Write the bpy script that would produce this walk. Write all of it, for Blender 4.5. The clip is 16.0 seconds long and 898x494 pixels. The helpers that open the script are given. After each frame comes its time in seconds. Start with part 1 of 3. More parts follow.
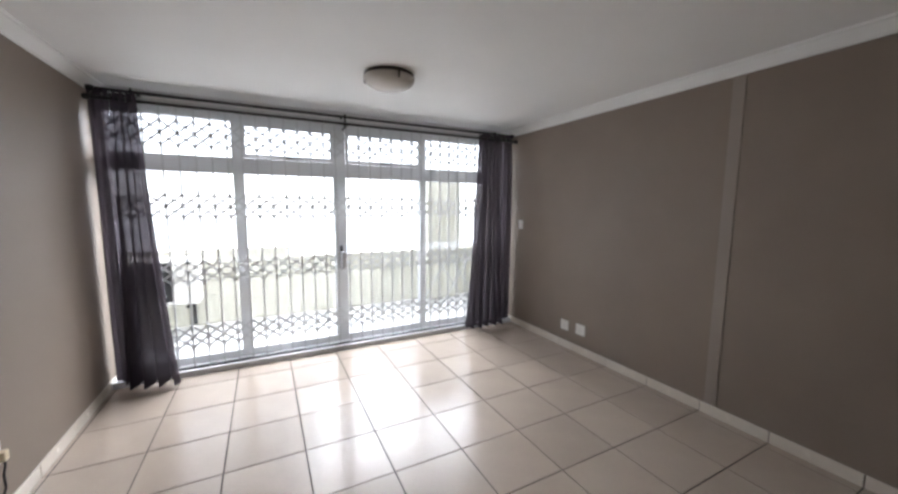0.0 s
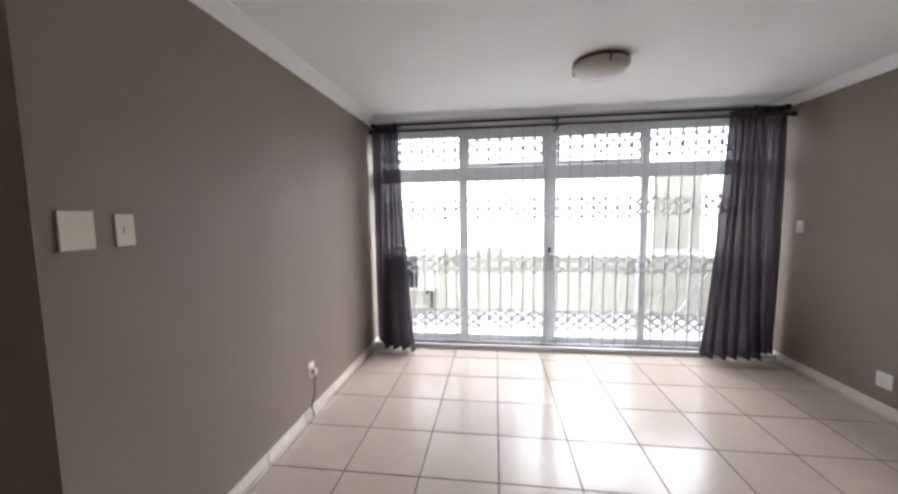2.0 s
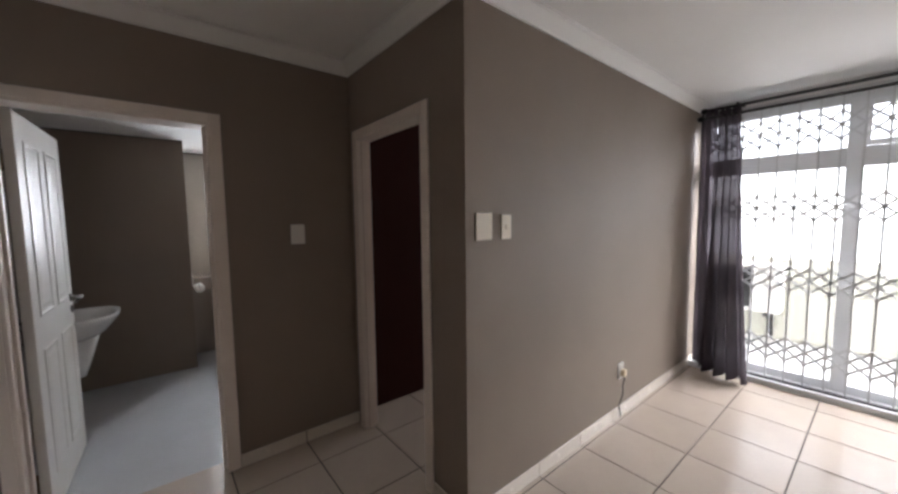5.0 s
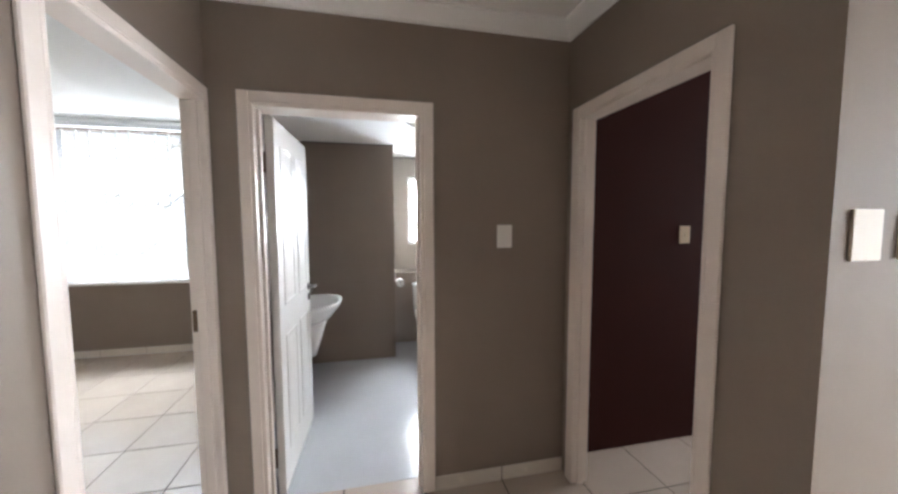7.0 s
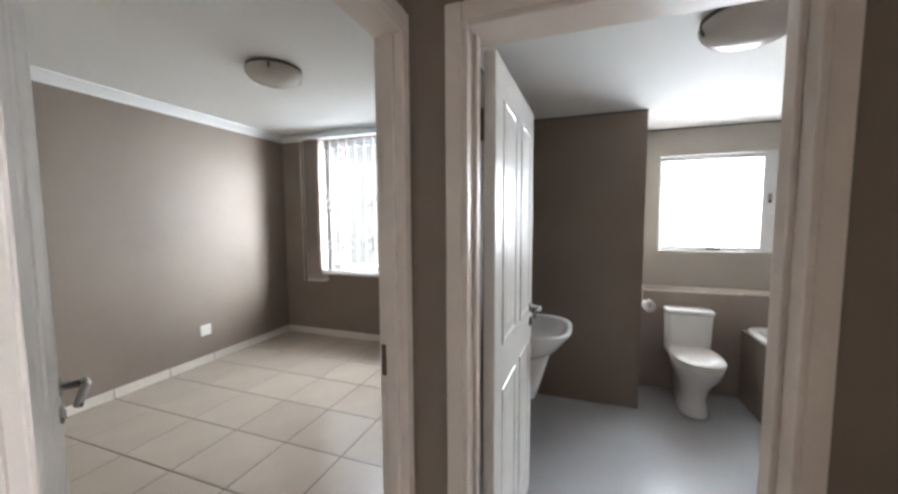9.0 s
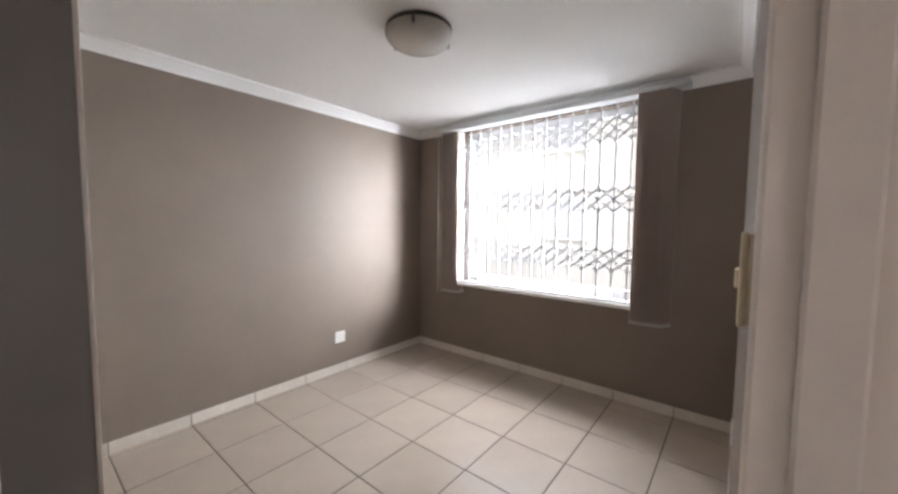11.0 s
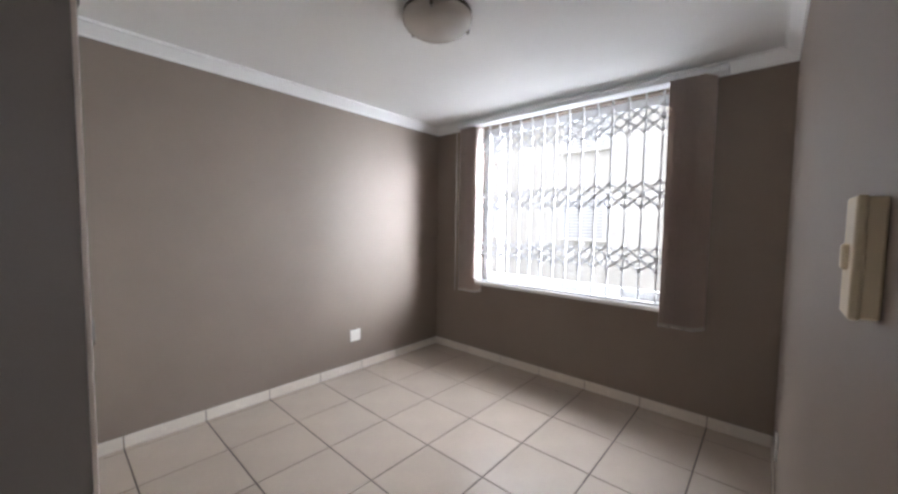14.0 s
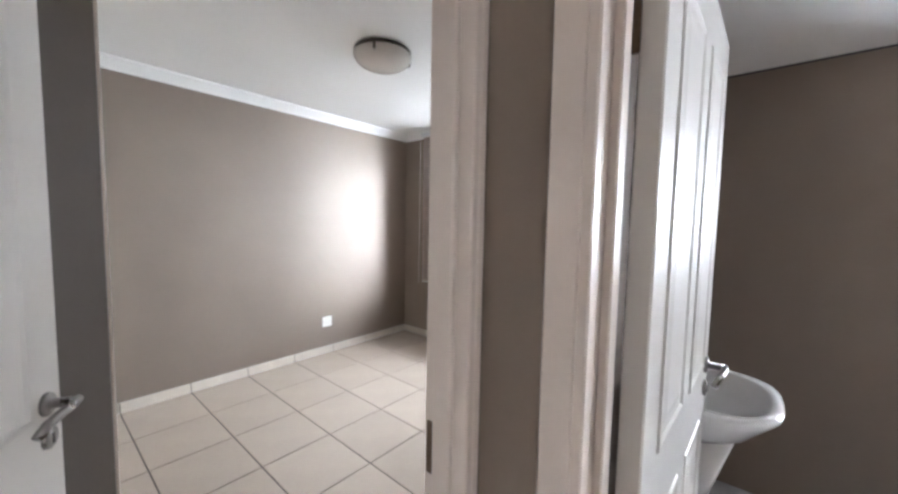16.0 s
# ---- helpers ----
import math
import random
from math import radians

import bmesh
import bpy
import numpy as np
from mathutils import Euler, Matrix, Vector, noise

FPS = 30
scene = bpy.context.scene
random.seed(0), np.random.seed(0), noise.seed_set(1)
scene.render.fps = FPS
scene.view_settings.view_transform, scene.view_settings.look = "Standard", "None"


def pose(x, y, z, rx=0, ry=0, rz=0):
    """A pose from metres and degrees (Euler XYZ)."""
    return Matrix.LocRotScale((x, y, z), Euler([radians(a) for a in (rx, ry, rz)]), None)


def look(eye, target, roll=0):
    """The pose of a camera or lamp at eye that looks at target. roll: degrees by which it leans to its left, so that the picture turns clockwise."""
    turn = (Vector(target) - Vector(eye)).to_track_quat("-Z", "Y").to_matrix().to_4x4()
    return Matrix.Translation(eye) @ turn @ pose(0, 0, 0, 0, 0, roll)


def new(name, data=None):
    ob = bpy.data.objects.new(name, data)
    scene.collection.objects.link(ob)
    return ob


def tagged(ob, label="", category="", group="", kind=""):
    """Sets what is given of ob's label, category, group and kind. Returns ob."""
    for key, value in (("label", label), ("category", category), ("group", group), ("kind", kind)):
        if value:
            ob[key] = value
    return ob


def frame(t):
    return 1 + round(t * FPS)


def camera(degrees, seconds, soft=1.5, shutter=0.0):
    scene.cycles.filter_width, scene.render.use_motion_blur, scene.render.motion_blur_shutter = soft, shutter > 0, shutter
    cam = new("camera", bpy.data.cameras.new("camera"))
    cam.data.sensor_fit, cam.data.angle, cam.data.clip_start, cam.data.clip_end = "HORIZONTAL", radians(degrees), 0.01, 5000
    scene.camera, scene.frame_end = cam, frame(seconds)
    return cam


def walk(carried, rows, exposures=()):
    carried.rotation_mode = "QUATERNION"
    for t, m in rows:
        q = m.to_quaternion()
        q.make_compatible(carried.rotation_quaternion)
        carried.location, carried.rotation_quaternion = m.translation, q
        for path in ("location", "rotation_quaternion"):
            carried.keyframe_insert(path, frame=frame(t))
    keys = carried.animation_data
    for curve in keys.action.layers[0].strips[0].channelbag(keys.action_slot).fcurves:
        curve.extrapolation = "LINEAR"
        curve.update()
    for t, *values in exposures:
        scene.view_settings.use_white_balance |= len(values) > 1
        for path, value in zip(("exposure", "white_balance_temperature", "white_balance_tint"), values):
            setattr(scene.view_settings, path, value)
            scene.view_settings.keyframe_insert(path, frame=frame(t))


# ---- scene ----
cam = camera(102.7, 16.0, soft=2.7)
PATH = [
    (0, (1.21, -0.408, 1.561), (2.119, 1.359, 1.333), 0.4),
    (0.5, (1.244, -0.457, 1.524), (1.941, 1.407, 1.325), 0.1),
    (1, (1.287, -0.446, 1.51), (1.67, 1.508, 1.319), -0.3),
    (1.5, (1.358, -0.419, 1.491), (1.409, 1.572, 1.311), -0.6),
    (2, (1.364, -0.41, 1.486), (1.108, 1.565, 1.306), -0.8),
    (2.5, (1.338, -0.427, 1.483), (0.782, 1.487, 1.314), -0.8),
    (3, (1.318, -0.453, 1.49), (0.501, 1.365, 1.318), -0.8),
    (3.5, (1.287, -0.499, 1.483), (0.266, 1.213, 1.324), -0.8),
    (4, (1.267, -0.526, 1.493), (0.05, 1.052, 1.321), -0.6),
    (4.5, (1.241, -0.554, 1.505), (-0.145, 0.878, 1.328), -0.5),
    (5, (1.209, -0.592, 1.493), (-0.337, 0.666, 1.331), -0.7),
    (7.5, (0.444, -0.627, 1.49), (-1.543, -0.465, 1.338), -0.7),
    (8, (0.231, -0.668, 1.484), (-1.758, -0.818, 1.338), -1.3),
    (8.5, (0.018, -0.745, 1.485), (-1.928, -1.181, 1.332), -0.4),
    (9, (-0.189, -0.821, 1.478), (-2.068, -1.488, 1.323), -0.3),
    (9.5, (-0.377, -0.96, 1.483), (-2.136, -1.9, 1.33), -0.3),
    (10, (-0.497, -1.109, 1.489), (-2.126, -2.26, 1.339), 0.1),
    (12.5, (-0.982, -1.666, 1.424), (-2.504, -2.958, 1.303), 0.7),
    (13, (-0.967, -1.637, 1.423), (-2.47, -2.951, 1.305), 0.7),
    (13.5, (-0.906, -1.562, 1.433), (-2.397, -2.89, 1.311), 0.6),
    (14, (-0.819, -1.476, 1.423), (-2.311, -2.803, 1.302), 0.8),
    (14.5, (-0.76, -1.337, 1.423), (-2.245, -2.671, 1.296), 0.7),
    (15, (-0.721, -1.214, 1.408), (-2.212, -2.542, 1.287), 0.8),
    (15.5, (-0.712, -1.095, 1.382), (-2.209, -2.416, 1.273), 0.6),
    (16, (-0.69, -0.953, 1.453), (-2.218, -2.237, 1.312), 1.1),
]
walk(cam, [(t, look(e, g, r)) for t, e, g, r in PATH],
     [(0, -0.08, 6450, 13), (1.5, 0.02, 6550, 15), (3.5, -0.05, 6400, 15), (4.5, 0.05, 6600, 15), (5.2, 0.1, 6700, 15), (7.4, 1.6, 6400, 11), (8.5, 1.22, 6300, 9),
      (9.5, 0.65, 6900, 15), (10.2, 0.9, 6900, 18), (13, 0.72, 6550, 17), (14, 0.75, 6550, 17), (16, 1.32, 6350, 14)])

# ---- light ----
world = bpy.data.worlds.new("sky")
world.use_nodes = True
scene.world = world
wn = world.node_tree.nodes
sky = wn.new("ShaderNodeTexSky")
sky.sky_type = "NISHITA"
sky.sun_disc = False
sky.sun_elevation = radians(55)
sky.sun_rotation = radians(117)
wn["Background"].inputs[1].default_value = 0.15
world.node_tree.links.new(sky.outputs[0], wn["Background"].inputs[0])
sun_data = bpy.data.lights.new("sun", "SUN")
sun_data.energy, sun_data.angle, sun_data.color = 1.1, radians(0.6), (1, 0.96, 0.9)
sun = new("sun", sun_data)
sun.matrix_world = look((16, -8, 18), (0, 0, 0))


def sky_lamp(name, eye, target, w, h, watts, color=(0.89, 0.93, 1.0), spread=180):
    d = bpy.data.lights.new(name, "AREA")
    d.shape, d.size, d.size_y, d.energy, d.color = "RECTANGLE", w, h, watts, color
    d.spread = radians(spread)
    o = new(name, d)
    o.matrix_world = look(eye, target)
    return o


sky_lamp("window_light_living", (2.05, 5.6, 1.75), (2.05, 1.6, 1.70), 6.5, 2.0, 160)
sky_lamp("window_light_living_high", (5.0, 7.6, 5.0), (0.3, 1.2, 1.2), 7.0, 3.0, 1600)
sky_lamp("window_light_balcony", (2.05, 5.0, 4.2), (2.05, 4.5, 0.0), 6.0, 1.5, 300)
sky_lamp("window_light_bedroom", (-7.5, 5.5, 2.6), (-3.3, -4.3, 1.4), 3.4, 8.0, 620, (0.81, 0.90, 1.0), 60)
sky_lamp("window_light_bedroom_wide", (-7.6, 1.2, 2.4), (-2.6, -4.3, 1.1), 5.0, 4.0, 750, (0.81, 0.90, 1.0))
sky_lamp("window_light_bedroom_high", (-5.5, -2.9, 3.9), (-3.0, -2.9, 0.0), 2.8, 1.3, 200, (0.81, 0.90, 1.0))
sky_lamp("window_light_bathroom", (-4.5, 0.33, 1.75), (-2.5, 0.2, 1.2), 1.1, 1.0, 30)
sky_lamp("window_light_kitchen", (-1.3, 4.3, 1.8), (-1.6, 2.2, 1.2), 1.2, 1.2, 30)


# ---- materials ----
def mat(name, color, rough=0.5, metal=0.0, var=0.06, scale=6.0, fine=90.0, bump=0.1, rand=0.0, spec=0.5, coat=0.0):
    """Paint, tile or metal with variation at two scales and a fine relief."""
    m = bpy.data.materials.new(name)
    m.use_nodes = True
    nt = m.node_tree
    b = nt.nodes["Principled BSDF"]
    b.inputs["Roughness"].default_value = rough
    b.inputs["Metallic"].default_value = metal
    b.inputs["Specular IOR Level"].default_value = spec
    b.inputs["Coat Weight"].default_value = coat
    tc = nt.nodes.new("ShaderNodeTexCoord")
    n1 = nt.nodes.new("ShaderNodeTexNoise")
    n1.inputs["Scale"].default_value = scale
    n1.inputs["Detail"].default_value = 5
    n2 = nt.nodes.new("ShaderNodeTexNoise")
    n2.inputs["Scale"].default_value = fine
    n2.inputs["Detail"].default_value = 3
    for n in (n1, n2):
        nt.links.new(tc.outputs["Object"], n.inputs["Vector"])
    ramp = nt.nodes.new("ShaderNodeValToRGB")
    lo, hi = ramp.color_ramp.elements
    lo.position, hi.position = 0.3, 0.7
    lo.color = (*[c * (1 - var) for c in color], 1)
    hi.color = (*[min(1, c * (1 + var)) for c in color], 1)
    mix = nt.nodes.new("ShaderNodeMath")
    mix.operation = "MULTIPLY_ADD"
    mix.inputs[1].default_value = 0.25
    nt.links.new(n2.outputs["Fac"], mix.inputs[0])
    sc = nt.nodes.new("ShaderNodeMath")
    sc.operation = "MULTIPLY"
    sc.inputs[1].default_value = 0.75
    nt.links.new(n1.outputs["Fac"], sc.inputs[0])
    nt.links.new(sc.outputs[0], mix.inputs[2])
    nt.links.new(mix.outputs[0], ramp.inputs[0])
    out = ramp.outputs[0]
    if rand:
        oi = nt.nodes.new("ShaderNodeObjectInfo")
        hsv = nt.nodes.new("ShaderNodeHueSaturation")
        mr = nt.nodes.new("ShaderNodeMapRange")
        mr.inputs[3].default_value, mr.inputs[4].default_value = 1 - rand, 1 + rand
        nt.links.new(oi.outputs["Random"], mr.inputs[0])
        nt.links.new(mr.outputs[0], hsv.inputs["Value"])
        nt.links.new(out, hsv.inputs["Color"])
        out = hsv.outputs[0]
    nt.links.new(out, b.inputs["Base Color"])
    rr = nt.nodes.new("ShaderNodeMapRange")
    rr.inputs[3].default_value, rr.inputs[4].default_value = max(0.02, rough - 0.06), min(1, rough + 0.06)
    nt.links.new(n1.outputs["Fac"], rr.inputs[0])
    nt.links.new(rr.outputs[0], b.inputs["Roughness"])
    if bump:
        bp = nt.nodes.new("ShaderNodeBump")
        bp.inputs["Strength"].default_value = bump
        bp.inputs["Distance"].default_value = 0.002
        nt.links.new(n2.outputs["Fac"], bp.inputs["Height"])
        nt.links.new(bp.outputs[0], b.inputs["Normal"])
    return m


M_WALL = mat("taupe_paint", (0.255, 0.205, 0.166), 0.57, var=0.06, scale=2.5, fine=160, bump=0.2, spec=0.4)
M_STRIP = mat("strip_paint", (0.31, 0.26, 0.22), 0.4, var=0.05, scale=3, fine=120, bump=0.1)
M_PALE = mat("pale_bathroom_paint", (0.50, 0.475, 0.43), 0.45, var=0.05, scale=3, fine=120, bump=0.15)
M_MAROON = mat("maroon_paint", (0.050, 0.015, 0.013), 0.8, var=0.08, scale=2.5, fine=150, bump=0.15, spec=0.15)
M_CREAM = mat("cream_paint", (0.72, 0.70, 0.62), 0.6, var=0.04, scale=3, fine=120, bump=0.15)
M_CEIL = mat("ceiling_paint", (0.86, 0.86, 0.84), 0.75, var=0.02, scale=2, fine=120, bump=0.1)
M_WHITE = mat("white_gloss_paint", (0.80, 0.78, 0.74), 0.32, var=0.03, scale=5, fine=70, bump=0.08)
M_FRAME = mat("frame_enamel", (0.78, 0.69, 0.62), 0.35, var=0.04, scale=6, fine=80, bump=0.1)
M_TILE = mat("glazed_tile", (0.50, 0.42, 0.348), 0.20, var=0.05, scale=4, fine=45, bump=0.05, rand=0.05)
M_SKIRT = mat("skirting_tile", (0.72, 0.66, 0.58), 0.25, var=0.05, scale=7, fine=60, bump=0.05, rand=0.04)
M_GROUT = mat("grout", (0.07, 0.06, 0.055), 0.85, var=0.25, scale=9, fine=120, bump=0.3)
M_VINYL = mat("bathroom_floor", (0.50, 0.51, 0.52), 0.14, var=0.05, scale=3, fine=50, bump=0.03)
M_ALU = mat("white_aluminium", (0.72, 0.73, 0.74), 0.4, var=0.03, scale=5, fine=80, bump=0.05)
M_GATE = mat("gate_steel_paint", (0.62, 0.63, 0.63), 0.4, var=0.05, scale=9, fine=90, bump=0.05)
M_BLACK = mat("black_rod", (0.02, 0.018, 0.018), 0.35, var=0.1, bump=0.05)
M_STEEL = mat("brushed_steel", (0.30, 0.285, 0.27), 0.28, metal=1.0, var=0.06, scale=20, fine=200, bump=0.05)
M_BRASS = mat("dull_brass", (0.16, 0.11, 0.075), 0.4, metal=1.0, var=0.1, bump=0.05)
M_PLAST = mat("white_plastic", (0.80, 0.78, 0.74), 0.35, var=0.02, bump=0.03)
M_CREAMPL = mat("cream_plastic", (0.74, 0.66, 0.54), 0.4, var=0.03, bump=0.03)
M_OLDPL = mat("yellowed_plastic", (0.72, 0.60, 0.42), 0.4, var=0.04, bump=0.03)
M_CERAM = mat("white_ceramic", (0.84, 0.84, 0.83), 0.12, var=0.015, bump=0.0, coat=0.3)
M_LAMPG = mat("lamp_glass", (0.54, 0.50, 0.45), 0.22, var=0.06, scale=9, bump=0.03)
M_LAMPB = mat("lamp_base", (0.08, 0.066, 0.056), 0.45, metal=0.2, var=0.1, bump=0.05)
M_PAPER = mat("paper", (0.85, 0.84, 0.82), 0.9, var=0.03, bump=0.2)
M_DARK = mat("dark_plastic", (0.03, 0.03, 0.032), 0.5, var=0.1, bump=0.05)
M_WARD = mat("wardrobe_lacquer", (0.78, 0.75, 0.68), 0.35, var=0.03, bump=0.05)
M_WARDSIDE = mat("wardrobe_side_grey", (0.26, 0.235, 0.21), 0.45, var=0.05, scale=3, fine=150, bump=0.15)
M_CONC = mat("balcony_screed", (0.58, 0.58, 0.57), 0.7, var=0.1, scale=3, fine=60, bump=0.3)
M_PARA = mat("parapet_paint", (0.66, 0.645, 0.56), 0.75, var=0.06, scale=3, fine=70, bump=0.3)
M_FACADE = mat("facade_plaster", (0.62, 0.59, 0.52), 0.85, var=0.05, scale=1.5, fine=30, bump=0.3)
M_LOUVRE = mat("louvre_paint", (0.5, 0.48, 0.44), 0.6, var=0.06, bump=0.1)
M_GROUND = mat("paved_ground", (0.32, 0.31, 0.29), 0.9, var=0.15, scale=0.6, fine=20, bump=0.4)


def glass_mat():
    m = bpy.data.materials.new("window_glass")
    m.use_nodes = True
    b = m.node_tree.nodes["Principled BSDF"]
    b.inputs["Base Color"].default_value = (0.97, 0.99, 0.98, 1)
    b.inputs["Roughness"].default_value = 0.0
    b.inputs["Transmission Weight"].default_value = 1.0
    b.inputs["IOR"].default_value = 1.45
    return m


def frosted_mat():
    m = glass_mat()
    m.name = "frosted_glass"
    m.node_tree.nodes["Principled BSDF"].inputs["Roughness"].default_value = 0.5
    return m


def sheer_mat():
    """Sheer voile: part of the weave lets light straight through."""
    m = bpy.data.materials.new("sheer_voile")
    m.use_nodes = True
    nt = m.node_tree
    out = nt.nodes["Material Output"]
    nt.nodes.remove(nt.nodes["Principled BSDF"])
    col = (0.145, 0.125, 0.14, 1)
    d = nt.nodes.new("ShaderNodeBsdfDiffuse")
    tl = nt.nodes.new("ShaderNodeBsdfTranslucent")
    tr = nt.nodes.new("ShaderNodeBsdfTransparent")
    tr.inputs[0].default_value = (0.75, 0.72, 0.75, 1)
    w = nt.nodes.new("ShaderNodeTexNoise")
    w.inputs["Scale"].default_value = 140
    tc = nt.nodes.new("ShaderNodeTexCoord")
    nt.links.new(tc.outputs["Object"], w.inputs["Vector"])
    mr = nt.nodes.new("ShaderNodeMapRange")
    mr.inputs[3].default_value, mr.inputs[4].default_value = 0.15, 0.36
    nt.links.new(w.outputs["Fac"], mr.inputs[0])
    for n in (d, tl):
        n.inputs[0].default_value = col
    m1 = nt.nodes.new("ShaderNodeMixShader")
    m1.inputs[0].default_value = 0.5
    nt.links.new(d.outputs[0], m1.inputs[1])
    nt.links.new(tl.outputs[0], m1.inputs[2])
    m2 = nt.nodes.new("ShaderNodeMixShader")
    nt.links.new(mr.outputs[0], m2.inputs[0])
    nt.links.new(m1.outputs[0], m2.inputs[1])
    nt.links.new(tr.outputs[0], m2.inputs[2])
    nt.links.new(m2.outputs[0], out.inputs[0])
    return m


def blind_mat():
    """Woven blind cloth that lets some light glow through."""
    m = mat("blind_fabric", (0.62, 0.53, 0.48), 0.8, var=0.05, scale=30, fine=300, bump=0.25)
    nt = m.node_tree
    tl = nt.nodes.new("ShaderNodeBsdfTranslucent")
    tl.inputs[0].default_value = (0.62, 0.52, 0.46, 1)
    mx = nt.nodes.new("ShaderNodeMixShader")
    mx.inputs[0].default_value = 0.25
    nt.links.new(nt.nodes["Principled BSDF"].outputs[0], mx.inputs[1])
    nt.links.new(tl.outputs[0], mx.inputs[2])
    nt.links.new(mx.outputs[0], nt.nodes["Material Output"].inputs[0])
    return m


M_BLIND = blind_mat()
M_GLASS = glass_mat()
M_FROST = frosted_mat()
M_SHEER = sheer_mat()


# ---- mesh helpers ----
def finish(name, bm, material, smooth=False):
    me = bpy.data.meshes.new(name)
    bmesh.ops.recalc_face_normals(bm, faces=bm.faces)
    bm.to_mesh(me)
    bm.free()
    me.materials.append(material)
    if smooth:
        for p in me.polygons:
            p.use_smooth = True
    return new(name, me)


def part(name, bm, material, parent, label="", smooth=False):
    o = finish(name, bm, material, smooth)
    o.parent = parent
    if label:
        o["label"] = label
    return o


def thing(name, label, category, group="", kind="", at=None):
    o = new(name)
    if at is not None:
        o.matrix_world = at
    return tagged(o, label, category, group, kind)


def box(x0, y0, z0, x1, y1, z1, bevel=0.0, seg=1, bm=None):
    """A box, its edges rounded; added to bm if one is given."""
    own = bmesh.new() if bm is None or bevel else bm
    r = bmesh.ops.create_cube(own, size=1.0)
    sx, sy, sz = x1 - x0, y1 - y0, z1 - z0
    for v in r["verts"]:
        v.co = Vector((x0 + (v.co.x + 0.5) * sx, y0 + (v.co.y + 0.5) * sy, z0 + (v.co.z + 0.5) * sz))
    if bevel:
        bmesh.ops.bevel(own, geom=list(own.edges), offset=bevel, segments=seg, profile=0.5, affect="EDGES")
        if bm is not None:
            tmp = bpy.data.meshes.new("tmp")
            own.to_mesh(tmp)
            own.free()
            bm.from_mesh(tmp)
            bpy.data.meshes.remove(tmp)
            return bm
    return own


def boxes(items, bevel=0.0):
    bm = bmesh.new()
    for it in items:
        box(*it, bevel=bevel, bm=bm)
    return bm


def loft(rings, close_bottom=True, close_top=True):
    """Skin between rings of points, all of one count."""
    bm = bmesh.new()
    vs = [[bm.verts.new(p) for p in ring] for ring in rings]
    n = len(vs[0])
    for a, b in zip(vs, vs[1:]):
        for i in range(n):
            bm.faces.new((a[i], a[(i + 1) % n], b[(i + 1) % n], b[i]))
    if close_bottom:
        bm.faces.new(vs[0][::-1])
    if close_top:
        bm.faces.new(vs[-1])
    return bm


def lathe(profile, n=32, m=None):
    """Profile of (radius, z) turned about z."""
    bm = loft([[(r * math.cos(2 * math.pi * i / n), r * math.sin(2 * math.pi * i / n), z) for i in range(n)] for r, z in profile])
    if m is not None:
        bm.transform(m)
    return bm


def tube(points, r, n=8):
    """A round bar along points."""
    pts = [Vector(p) for p in points]
    rings = []
    for i, p in enumerate(pts):
        d = (pts[min(i + 1, len(pts) - 1)] - pts[max(i - 1, 0)]).normalized()
        a = d.orthogonal().normalized() if i == 0 else (a - a.dot(d) * d).normalized()
        b = d.cross(a)
        rings.append([p + r * (math.cos(2 * math.pi * k / n) * a + math.sin(2 * math.pi * k / n) * b) for k in range(n)])
    return loft(rings)


def structure(name, bm, material, label):
    return tagged(finish(name, bm, material), label, name.split("_")[0], kind="structure")


# ---- plan ----
CEIL, CORN, BATH_CEIL = 2.54, 2.46, 2.27
LX1, LY0, LY1 = 4.15, -1.315, 3.68      # living room: x 0..LX1
HX = -1.20                              # end wall of the hall
HY = 0.49                               # kitchen door wall of the hall
BX0, BX1, BY0, BY1 = -3.93, -0.20, -4.43, -1.388   # bedroom
EXT = -4.13
SH_X, SH_Y = -3.205, -0.345             # corner of the bathroom's duct
BATH_N = 1.22
DOOR_H = 2.03
BD0, BD1 = -1.134, -0.330               # bathroom door opening in y
ED0, ED1 = -1.178, -0.345               # bedroom door opening in x
KD0, KD1 = -1.090, -0.320               # kitchen door opening in x
KT = 0.075                              # thickness of the kitchen door wall

structure("wall_living_left", box(-0.12, HY + KT, 0, 0, LY1 + 0.2, 2.62), M_WALL, "taupe painted plaster wall of the living room")
structure("wall_living_right", box(LX1, LY0, 0, LX1 + 0.15, LY1 + 0.2, 2.62),
          M_WALL, "taupe painted plaster wall with a vertical joint")
structure("trim", box(LX1 - 0.005, 0.93, 0.08, LX1 + 0.002, 1.01, CORN, 0.002), M_STRIP, "narrow painted cover strip over the wall joint")
structure("wall_kitchen_door", boxes([(KD1, HY, 0, 0, HY + KT, 2.62), (-1.32, HY, 0, KD0, HY + KT, 2.62),
                                      (KD0, HY, DOOR_H, KD1, HY + KT, 2.62)]), M_WALL, "taupe painted wall with a doorway")
structure("wall_hall_end", boxes([(-1.32, LY0, 0, HX, BD0, 2.62), (-1.32, BD1, 0, HX, HY, 2.62), (-1.32, BD0, DOOR_H, HX, BD1, 2.62)]),
          M_WALL, "taupe painted wall with the bathroom doorway")
